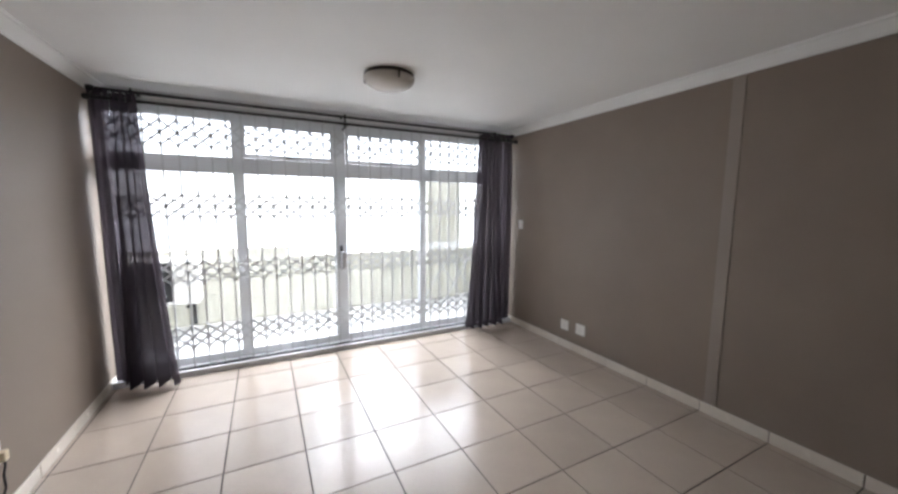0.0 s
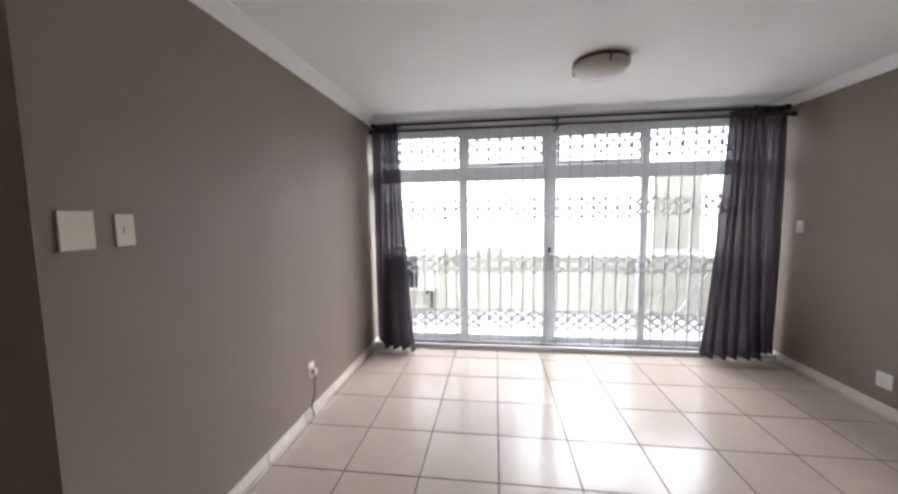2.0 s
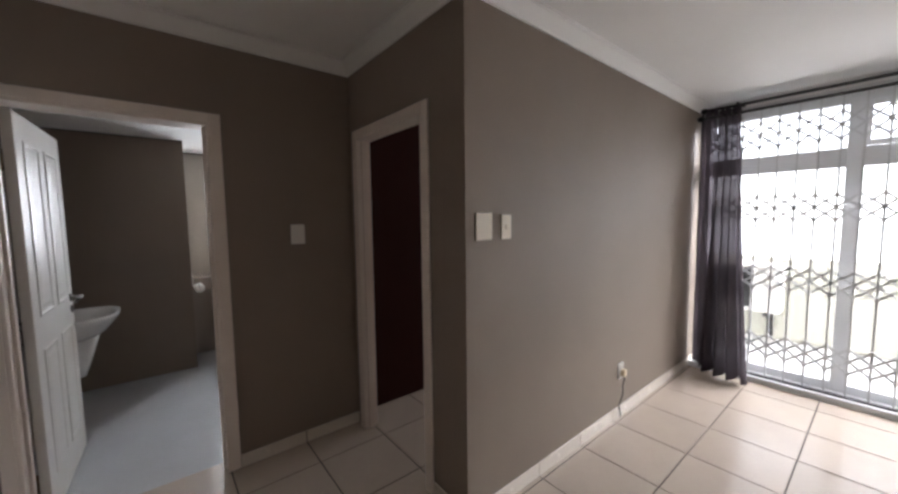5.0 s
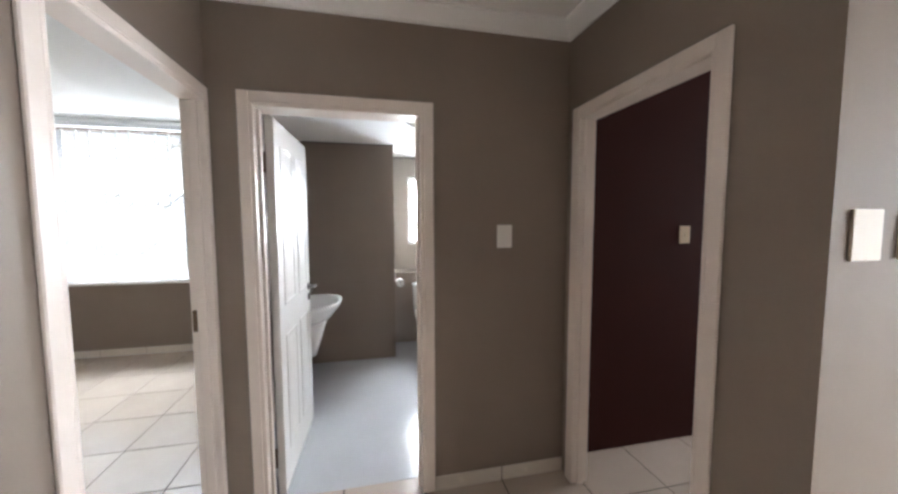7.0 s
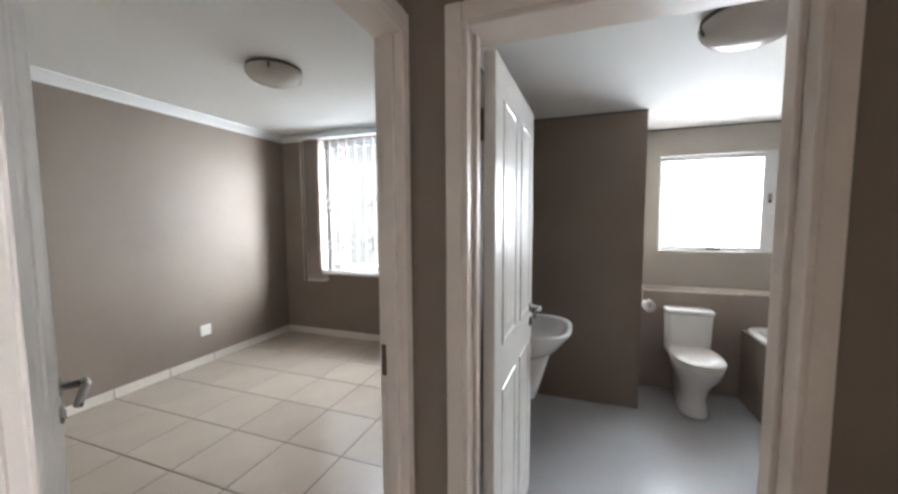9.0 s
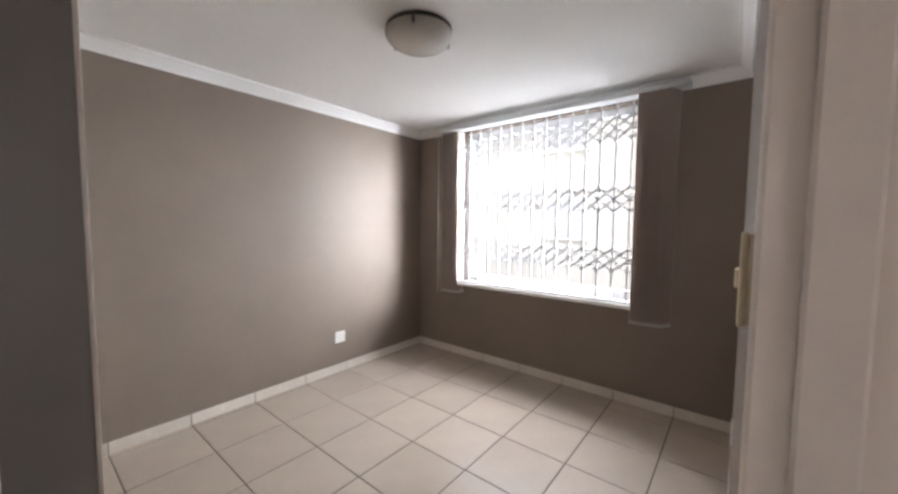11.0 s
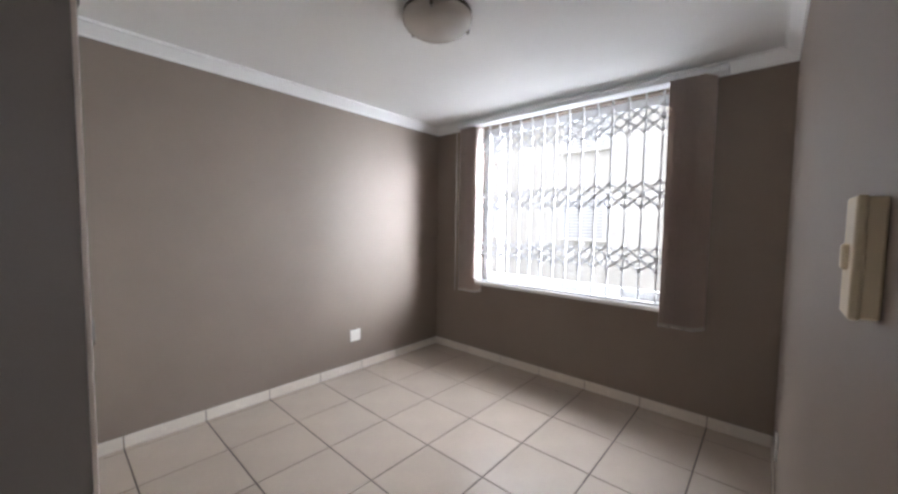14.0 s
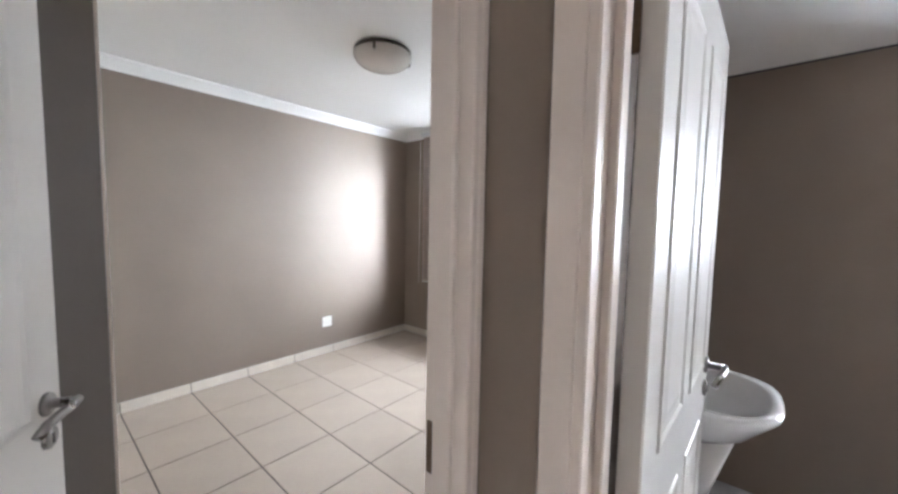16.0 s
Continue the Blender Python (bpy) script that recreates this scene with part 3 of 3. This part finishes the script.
def curtain(name, top0, top1, bot0, bot1, y, z0, z1, folds, label, depth_top=0.035, depth_bot=0.075, lean=0.0):
    """Gathered voile: a wavy sheet that spreads towards the floor."""
    bm = bmesh.new()
    nu, nv = folds * 10, 26
    rnd = random.Random(len(label))
    ph = [rnd.uniform(-0.5, 0.5) for _ in range(folds + 2)]
    grid = []
    for j in range(nv + 1):
        v = j / nv
        z = z1 + (z0 - z1) * v
        k = v ** 1.5
        row = []
        for i in range(nu + 1):
            u = i / nu
            s = u * folds
            jit = ph[int(s)] * (1 - s % 1) + ph[int(s) + 1] * (s % 1)
            x = (top0 + (top1 - top0) * u) * (1 - k) + (bot0 + (bot1 - bot0) * u) * k
            a = 2 * math.pi * (s + 0.12 * jit * v)
            amp = depth_top + (depth_bot - depth_top) * v
            yy = y + amp * math.sin(a) * (1 + 0.3 * jit) + 0.012 * math.sin(3 * s + 5 * v) - lean * k * u
            row.append(bm.verts.new((x + 0.012 * math.sin(2 * a + 1) * v, yy, z + (0.006 * math.sin(a) if j == nv else 0))))
        grid.append(row)
    for j in range(nv):
        for i in range(nu):
            bm.faces.new((grid[j][i], grid[j][i + 1], grid[j + 1][i + 1], grid[j + 1][i]))
    t = thing(name, label, "curtain", group="living room curtains")
    o = part("drape", bm, M_SHEER, t, smooth=True)
    sm = o.modifiers.new("thick", "SOLIDIFY")
    sm.thickness = 0.002
    n = folds
    for i in range(n):
        x = top0 + (top1 - top0) * (i + 0.5) / n
        ring = [(x, y + 0.021 * math.cos(a), z1 - 0.045 + 0.021 * math.sin(a)) for a in [2 * math.pi * q / 14 for q in range(15)]]
        part("eyelet", tube(ring, 0.004, 6), M_STEEL, t, smooth=True)
    return t


curtain("curtain", 0.18, 0.345, 0.10, 0.50, 3.38, 0.03, 2.42, 4, "grey sheer voile curtain gathered beside the wall, flaring out below", lean=0.08)
curtain("curtain", 0.035, 0.16, 0.03, 0.20, 3.44, 0.06, 2.45, 2, "thin grey voile strip hanging against the wall", 0.012, 0.03)
curtain("curtain", LX1 - 0.58, LX1 - 0.31, LX1 - 0.74, LX1 - 0.20, 3.38, 0.03, 2.42, 5, "grey sheer voile curtain hanging in folds near the sockets wall")
curtain("curtain", LX1 - 0.27, LX1 - 0.06, LX1 - 0.24, LX1 - 0.05, 3.44, 0.06, 2.45, 3, "thin grey voile strip hanging in the corner", 0.012, 0.03)

# ---- balcony and outside ----
structure("ground", box(-300, -300, -6.2, 300, 300, -6.0), M_GROUND, "paved ground far below the balcony")
structure("pavement_balcony", box(-2.7, LY1 + 0.2, -0.25, 5.6, 5.35, -0.03), M_CONC, "pale screeded balcony floor")
structure("wall_parapet", boxes([(-2.7, 5.2, -0.03, 1.5, 5.35, 0.97), (1.5, 5.2, -0.03, 5.6, 5.35, 0.83)], 0.01), M_PARA, "cream plastered balcony parapet with a step in its top")
structure("wall_balcony_post", box(3.62, 5.08, -0.03, 4.25, 5.198, 2.12, 0.01), M_PARA, "pale plastered pier standing at the balcony parapet")
structure("wall_balcony_side", box(4.75, LY1 + 0.2, -0.03, 4.87, 5.2, 2.62), M_FACADE, "pale plastered side wall of the balcony")
structure("wall_balcony_pier", box(-2.7, LY1 + 0.2, -0.03, -2.58, 5.2, 2.62), M_FACADE, "pale plastered side wall at the far balcony end")

ac = thing("air_conditioner", "white outdoor air conditioner with dark fan grille on the balcony", "air conditioner", at=pose(0.05, 4.80, 0.35))
part("case", boxes([(-0.42, 0.0, 0, 0.42, 0.30, 0.56)], 0.015), M_PLAST, ac)
part("fan_opening", box(-0.34, -0.004, 0.05, 0.155, 0.002, 0.52, 0.002), M_DARK, ac, "dark fan opening behind the guard")
part("side_panel", box(0.20, -0.006, 0.01, 0.415, 0.004, 0.55, 0.003), M_PLAST, ac)
for k in range(9):
    a = 0.045 + k * 0.023
    ring = [(-0.05 + a * math.cos(q), -0.014, 0.28 + a * math.sin(q)) for q in [2 * math.pi * i / 28 for i in range(29)]]
    part("grille_ring", tube(ring, 0.003, 5), M_DARK, ac, smooth=True)
for x in (-0.3, 0.3):
    part("bracket", boxes([(x - 0.02, -0.01, -0.04, x + 0.02, 0.40, -0.005), (x - 0.02, 0.36, -0.35, x + 0.02, 0.40, -0.04)], 0.003), M_DARK, ac)

rack = thing("drying_rack", "folding white metal clothes rack standing open on the balcony", "drying rack", at=pose(3.85, 4.65, -0.03, 0, 0, 8))
for y in (-0.25, 0.25):
    part("leg", tube([(-0.42, y, 0), (0.30, y, 0.98)], 0.009, 8), M_GATE, rack)
    part("leg", tube([(0.42, y * 0.9, 0), (-0.30, y * 0.9, 0.98)], 0.009, 8), M_GATE, rack)
for i in range(9):
    x = -0.5 + i * 0.125
    part("rail", tube([(x, -0.28, 0.985), (x, 0.28, 0.985)], 0.005, 6), M_GATE, rack)
for y in (-0.28, 0.28):
    part("side_rail", tube([(-0.52, y, 0.985), (0.52, y, 0.985)], 0.008, 8), M_GATE, rack)


def block(name, at, w, d, h, rows, cols, label):
    """A neighbouring block: wall with storeys of windows, each with frame and sill, and a flat roof edge; front along -y of its pose."""
    t = thing(name, label, "building", at=at)
    part("wall", box(-w / 2, 0, 0, w / 2, d, h), M_FACADE, t)
    part("roof", box(-w / 2 - 0.3, -0.3, h, w / 2 + 0.3, d + 0.3, h + 0.35, 0.02), M_FACADE, t)
    for r in range(rows):
        for c in range(cols):
            x = (c - (cols - 1) / 2) * w / cols
            z = 1.0 + r * 3.0
            f = part("window", boxes([(x - 0.75, -0.05, z, x + 0.75, 0.02, z + 1.4)], 0.01), M_ALU, t)
            for k in range(12):
                part("slat", box(x - 0.66, -0.07, z + 0.08 + k * 0.105, x + 0.66, -0.052, z + 0.14 + k * 0.105), M_LOUVRE, f)
            part("sill", box(x - 0.85, -0.14, z - 0.08, x + 0.85, 0.0, z, 0.01), M_FACADE, f)
    return t


block("apartment_building", pose(-13.0, -6.2, -6.0, 0, 0, 90), 30, 8, 15, 4, 7, "pale plastered apartment block with louvred windows")

# ---- bedroom ----
bw = tagged(new("window_bedroom"), "wide white aluminium bedroom window with a fixed pane", "window", kind="structure")
for b in ((-4.06, WB[0], WB[2], -4.0, WB[0] + 0.06, WB[3]), (-4.06, WB[1] - 0.06, WB[2], -4.0, WB[1], WB[3]),
          (-4.06, WB[0] + 0.06, WB[2], -4.0, WB[1] - 0.06, WB[2] + 0.09), (-4.06, WB[0] + 0.06, WB[3] - 0.07, -4.0, WB[1] - 0.06, WB[3]),
          (-4.06, -3.62, WB[2] + 0.09, -4.0, -3.575, WB[3] - 0.07)):
    part("window_frame", box(*b, 0.004), M_ALU, bw)
for y0, y1 in ((WB[0] + 0.06, -3.62), (-3.575, WB[1] - 0.06)):
    g = part("pane", box(-4.034, y0, WB[2] + 0.09, -4.028, y1, WB[3] - 0.07), M_GLASS, bw)
    g.visible_shadow = False
part("window_sill", box(-4.0, -3.745, WB[2] - 0.02, -3.78, WB[1] + 0.02, WB[2] + 0.014, 0.005), M_WHITE, bw, "white painted window sill")
bgate = trellis("trellis_gate", -3.74, -1.97, WB[2] + 0.03, 2.42, ((1.09, 1.275), (1.575, 1.77), (2.14, 2.33)),
                pose(-3.83, 0, 0, 0, 0, 90) @ pose(0, 0, 0), 0.118, "white folding steel trellis security gate inside the bedroom window")
part("bottom_track", box(-3.78, -0.02, WB[2] + 0.014, -1.94, 0.02, WB[2] + 0.032, 0.003), M_GATE, bgate)
blind = thing("vertical_blind", "taupe vertical fabric blinds drawn to both ends of the window", "blind")
part("headrail", box(-3.88, -4.0, 2.445, -3.765, -1.72, 2.485, 0.004), M_ALU, blind, "white aluminium headrail")
for x0, y0, n, step, turn in ((-3.868, -3.98, 7, 0.034, -8), (-3.795, -2.01, 8, 0.028, -30)):
    for k in range(n):
        at = pose(x0, y0 + k * step, 0, 0, 0, turn + 5 * math.sin(2.3 * k))
        bm = bmesh.new()
        for c in range(6):
            box(-0.062 + c * 0.0207, -0.0008 + 0.003 * math.sin(math.pi * (c + 0.5) / 6), 0.73, -0.0413 + c * 0.0207, 0.0008 + 0.003 * math.sin(math.pi * (c + 0.5) / 6), 2.445, bm=bm)
        bm.transform(at)
        s = part("slat", bm, M_BLIND, blind, "taupe fabric blind slat")
        bm = box(-0.06, -0.004, 0.715, 0.06, 0.005, 0.74, 0.001)
        bm.transform(at)
        part("weight", bm, M_PLAST, s)
part("cord", tube([(-3.745, -3.985, 2.44), (-3.745, -3.985, 0.72)], 0.0025, 6), M_PLAST, blind)

WX, WY0, WY1 = -0.88, BY0, -2.70
ward = thing("wardrobe", "built-in white lacquered wardrobe reaching the ceiling, with steel pull handles", "wardrobe")
part("body", box(WX + 0.02, WY0 + 0.002, 0.0, BX1 - 0.002, WY1 - 0.02, CEIL - 0.002), M_WARD, ward)
# end panel in a darker grey than the body
part("side_panel", box(WX + 0.005, WY1 - 0.02, 0.0, BX1 - 0.002, WY1, CEIL - 0.002, 0.002), M_WARDSIDE, ward, "grey wardrobe end panel, darker than the body")
part("edge_strip", box(WX - 0.006, WY1 - 0.03, 0.0, WX + 0.005, WY1 + 0.001, CEIL - 0.002, 0.002), M_FRAME, ward, "pale timber edge strip")
nd = 4
dw = (WY1 - 0.03 - WY0) / nd
for k in range(nd):
    y0 = WY0 + k * dw + 0.003
    for z0, z1, hz in ((0.08, 1.98, 1.0), (2.0, CEIL - 0.03, 2.06)):
        d = part("door", box(WX, y0, z0, WX + 0.018, y0 + dw - 0.006, z1, 0.002), M_WARD, ward)
        yh = y0 + (dw - 0.05 if k % 2 == 0 else 0.05)
        l = 0.064
        part("handle", tube([(WX, yh, hz), (WX - 0.022, yh, hz + 0.004), (WX - 0.03, yh, hz + 0.03), (WX - 0.03, yh, hz + 0.09), (WX - 0.022, yh, hz + 0.116), (WX, yh, hz + 0.12)], 0.005, 8), M_STEEL, d, "curved steel pull handle", True)

# ---- bathroom ----
tw = tagged(new("window_bathroom"), "white framed frosted bathroom window", "window", kind="structure")
for b in ((-4.06, WT[0], WT[2], -4.0, WT[0] + 0.04, WT[3]), (-4.06, WT[1] - 0.10, WT[2], -4.0, WT[1], WT[3]),
          (-4.06, WT[0] + 0.04, WT[2], -4.0, WT[1] - 0.10, WT[2] + 0.04), (-4.06, WT[0] + 0.04, WT[3] - 0.04, -4.0, WT[1] - 0.10, WT[3])):
    part("window_frame", box(*b, 0.004), M_ALU, tw)
g = part("pane", box(-4.034, WT[0] + 0.04, WT[2] + 0.04, -4.028, WT[1] - 0.10, WT[3] - 0.04), M_FROST, tw, "frosted glass pane")
g.visible_shadow = False
part("catch", box(-4.0, WT[1] - 0.06, 1.6, -3.975, WT[1] - 0.04, 1.68, 0.003), M_STEEL, tw)
part("catch", box(-4.0, 0.28, WT[2] + 0.01, -3.975, 0.38, WT[2] + 0.03, 0.003), M_STEEL, tw)


def oval(cx, cy, rx, ry, z, n=32, sq=2.4):
    """A rounded outline round (cx, cy)."""
    pts = []
    for i in range(n):
        a = 2 * math.pi * i / n
        c, s = math.cos(a), math.sin(a)
        pts.append((cx + rx * math.copysign(abs(c) ** (2 / sq), c), cy + ry * math.copysign(abs(s) ** (2 / sq), s), z))
    return pts


toilet = thing("toilet", "white ceramic toilet with closed lid before the ledge wall", "toilet", at=pose(-3.655, 0.055, 0) @ Matrix.Diagonal((0.94, 0.89, 1, 1)))
part("bowl", loft([oval(0.30, 0, 0.20, 0.115, 0.0), oval(0.30, 0, 0.19, 0.105, 0.02), oval(0.28, 0, 0.165, 0.095, 0.12), oval(0.30, 0, 0.19, 0.12, 0.22),
                   oval(0.34, 0, 0.245, 0.165, 0.31), oval(0.355, 0, 0.265, 0.182, 0.375), oval(0.355, 0, 0.265, 0.182, 0.40)]), M_CERAM, toilet, smooth=True)
part("seat", loft([oval(0.36, 0, 0.262, 0.185, 0.401), oval(0.36, 0, 0.266, 0.19, 0.408), oval(0.36, 0, 0.266, 0.19, 0.418), oval(0.36, 0, 0.26, 0.184, 0.422)]), M_PLAST, toilet, smooth=True)
part("lid", loft([oval(0.365, 0, 0.262, 0.186, 0.424), oval(0.365, 0, 0.268, 0.19, 0.43), oval(0.365, 0, 0.264, 0.186, 0.442), oval(0.365, 0, 0.20, 0.13, 0.45)]), M_PLAST, toilet, smooth=True)
part("cistern", loft([oval(0.09, 0, 0.08, 0.165, 0.37, 32, 6), oval(0.09, 0, 0.085, 0.172, 0.40, 32, 6), oval(0.092, 0, 0.09, 0.185, 0.70, 32, 6)]), M_CERAM, toilet, smooth=True)
part("cistern_lid", loft([oval(0.094, 0, 0.096, 0.192, 0.701, 32, 6), oval(0.094, 0, 0.098, 0.195, 0.712, 32, 6), oval(0.094, 0, 0.096, 0.192, 0.732, 32, 6), oval(0.094, 0, 0.085, 0.18, 0.738, 32, 6)]), M_CERAM, toilet, smooth=True)
part("foot", loft([oval(0.12, 0, 0.1, 0.09, 0.0, 24, 5), oval(0.12, 0, 0.1, 0.09, 0.36, 24, 5)]), M_CERAM, toilet, smooth=True)

basin = thing("wash_basin", "white ceramic wall basin with a half pedestal and a chrome tap", "basin", at=pose(-2.34, LY0, 0) @ Matrix.Diagonal((1, 1.15, 1, 1)))
part("bowl", loft([oval(0, 0.17, 0.10, 0.10, 0.66), oval(0, 0.19, 0.17, 0.16, 0.72), oval(0, 0.205, 0.235, 0.20, 0.80), oval(0, 0.21, 0.25, 0.21, 0.835, 32, 3),
                   oval(0, 0.21, 0.25, 0.21, 0.85, 32, 3), oval(0, 0.225, 0.215, 0.165, 0.845, 32, 2.6), oval(0, 0.23, 0.18, 0.13, 0.77), oval(0, 0.23, 0.08, 0.06, 0.73)]), M_CERAM, basin, smooth=True)
part("half_pedestal", loft([oval(0, 0.125, 0.085, 0.125, 0.42, 24, 4), oval(0, 0.135, 0.095, 0.135, 0.50, 24, 4), oval(0, 0.16, 0.115, 0.16, 0.70, 24, 3.5)]), M_CERAM, basin, smooth=True)
tap = part("tap", lathe([(0.024, 0.848), (0.022, 0.86), (0.019, 0.93), (0.02, 0.955), (0.0, 0.96)], 18, pose(0, 0.055, 0)), M_STEEL, basin, "chrome pillar tap", True)
part("spout", tube([(0, 0.06, 0.92), (0, 0.11, 0.935), (0, 0.15, 0.925), (0, 0.16, 0.905)], 0.011, 10), M_STEEL, tap, smooth=True)

tub = thing("bathtub", "white bathtub behind a taupe painted panel", "bathtub")
TX0, TX1, TY0 = -3.655, -1.98, 0.455
part("front_panel", box(TX0, TY0, 0, TX1, TY0 + 0.06, 0.575, 0.003), M_WALL, tub, "taupe painted bath panel")
def rrect(x0, y0, x1, y1, z):
    return oval((x0 + x1) / 2, (y0 + y1) / 2, (x1 - x0) / 2, (y1 - y0) / 2, z, 48, 9)
part("shell", loft([rrect(TX0 + 0.002, TY0 - 0.012, TX1, BATH_N - 0.002, 0.577), rrect(TX0 + 0.002, TY0 - 0.015, TX1, BATH_N - 0.002, 0.60), rrect(TX0 + 0.01, TY0 - 0.008, TX1 - 0.01, BATH_N - 0.01, 0.612),
                    rrect(TX0 + 0.07, TY0 + 0.06, TX1 - 0.07, BATH_N - 0.06, 0.605), rrect(TX0 + 0.11, TY0 + 0.09, TX1 - 0.13, BATH_N - 0.09, 0.40), rrect(TX0 + 0.2, TY0 + 0.15, TX1 - 0.3, BATH_N - 0.15, 0.22)], True, True), M_CERAM, tub, smooth=True)
structure("wall_bathroom_tub_end", box(TX1 + 0.002, TY0, 0, TX1 + 0.10, BATH_N, BATH_CEIL), M_WALL, "taupe painted wall at the foot of the bathtub")

tp = thing("toilet_paper_holder", "chrome holder with a white paper roll on the duct wall", "paper holder", at=pose(-3.30, SH_Y, 0.80))
part("mount", box(-0.04, 0, 0.03, 0.07, 0.014, 0.15, 0.003), M_PLAST, tp, "white backing plate")
part("arm", tube([(0.06, 0.01, 0.06), (0.06, 0.06, 0.05), (0.06, 0.065, 0.0), (-0.06, 0.065, 0.0)], 0.004, 8), M_STEEL, tp, smooth=True)
part("paper_roll", lathe([(0.018, -0.048), (0.042, -0.048), (0.042, 0.048), (0.018, 0.048)], 24, pose(-0.0, 0.065, 0, 0, 90, 0)), M_PAPER, tp, "white paper roll", True)


# ---- floors: tiles, last ----
def slab_mesh(name, w, d, h, bevel, material):
    bm = box(0, 0, 0, w, d, h, bevel)
    me = bpy.data.meshes.new(name)
    bm.to_mesh(me)
    bm.free()
    me.materials.append(material)
    return me


def tiled_floor(name, x0, y0, x1, y1, ox, oy, label, tx=0.44, ty=0.44, gap=0.007):
    base = structure(name, box(x0, y0, -0.06, x1, y1, -0.0025), M_GROUT, label)
    shared = {}
    i0, i1 = math.floor((x0 - ox) / tx), math.ceil((x1 - ox) / tx)
    j0, j1 = math.floor((y0 - oy) / ty), math.ceil((y1 - oy) / ty)
    for i in range(i0, i1):
        for j in range(j0, j1):
            a0, a1 = max(x0, ox + i * tx + gap / 2), min(x1, ox + (i + 1) * tx - gap / 2)
            b0, b1 = max(y0, oy + j * ty + gap / 2), min(y1, oy + (j + 1) * ty - gap / 2)
            if a1 - a0 < 0.01 or b1 - b0 < 0.01:
                continue
            k = (round(a1 - a0, 3), round(b1 - b0, 3))
            if k not in shared:
                shared[k] = slab_mesh("tile", *k, 0.006, 0.0015, M_TILE)
            o = new("tile", shared[k])
            o.parent = base
            o.location = (a0, b0, -0.006)
    return base


tiled_floor("floor_living", 0, LY0, LX1, 3.44, 1.38, 1.903, "cream glazed floor tiles with dark grout", 0.449, 0.433)
tiled_floor("floor_hall", -1.32, LY0, 0, HY + KT, -0.935, 0.11, "cream glazed hall floor tiles with dark grout")
tiled_floor("floor_kitchen", -2.58, HY + KT, -0.12, LY1, -0.935, 0.11, "cream glazed floor tiles beyond the doorway")
tiled_floor("floor_bedroom", BX0, BY0, BX1, LY0, -2.857, -3.50, "cream glazed bedroom floor tiles with dark grout")
tiled_floor("floor_bathroom", BX0, LY0, -1.32, BATH_N, BX0, LY0, "smooth pale grey bathroom floor", 4.0, 4.0, 0.002)
for o in bpy.data.objects["floor_bathroom"].children:
    o.data.materials[0] = M_VINYL


def skirting(name, p, q, n, o, label="cream tile skirting", h=0.078, t=0.44):
    """Skirting tiles along a wall from p to q; n points into the room, o is the place of a joint along the wall."""
    p, q, n = Vector(p), Vector(q), Vector(n)
    d = (q - p).normalized()
    along = p.dot(d)
    L = (q - p).length
    base = tagged(new(name), label, "skirting", kind="structure")
    k = math.floor((along - o) / t)
    shared = {}
    while o + k * t < along + L:
        a, b = max(along, o + k * t + 0.0035), min(along + L, o + (k + 1) * t - 0.0035)
        k += 1
        if b - a < 0.01:
            continue
        key = round(b - a, 3)
        if key not in shared:
            shared[key] = slab_mesh("skirting_tile", key, 0.009, h, 0.0015, M_SKIRT)
        ob = new("skirting_tile", shared[key])
        ob.parent = base
        c = p + d * (a - along)
        side = Vector((-d.y, d.x))
        flip = side.dot(n) < 0
        ang = math.degrees(math.atan2(d.y, d.x))
        if flip:
            c = p + d * (b - along)
            ang += 180
        ob.matrix_world = pose(c.x, c.y, 0.0, 0, 0, ang)


skirting("baseboard_living_left", (0, HY), (0, 3.6), (1, 0), 1.903, t=0.433)
skirting("baseboard_living_right", (LX1, LY0), (LX1, 3.6), (-1, 0), 1.903, t=0.433)
skirting("baseboard_hall_end", (HX, BD1 + 0.055), (HX, HY), (1, 0), 0.11)
skirting("baseboard_hall_corner", (KD1 + 0.055, HY), (0, HY), (0, -1), -0.935)
skirting("baseboard_hall_south", (ED1 + 0.055, LY0), (LX1, LY0), (0, 1), 1.38)
skirting("baseboard_bedroom_south", (BX0, BY0), (WX, BY0), (0, 1), -2.857)
skirting("baseboard_bedroom_west", (BX0, BY0), (BX0, BY1), (1, 0), -3.50)
skirting("baseboard_bedroom_north", (BX0, BY1), (ED0 - 0.055, BY1), (0, -1), -2.857)
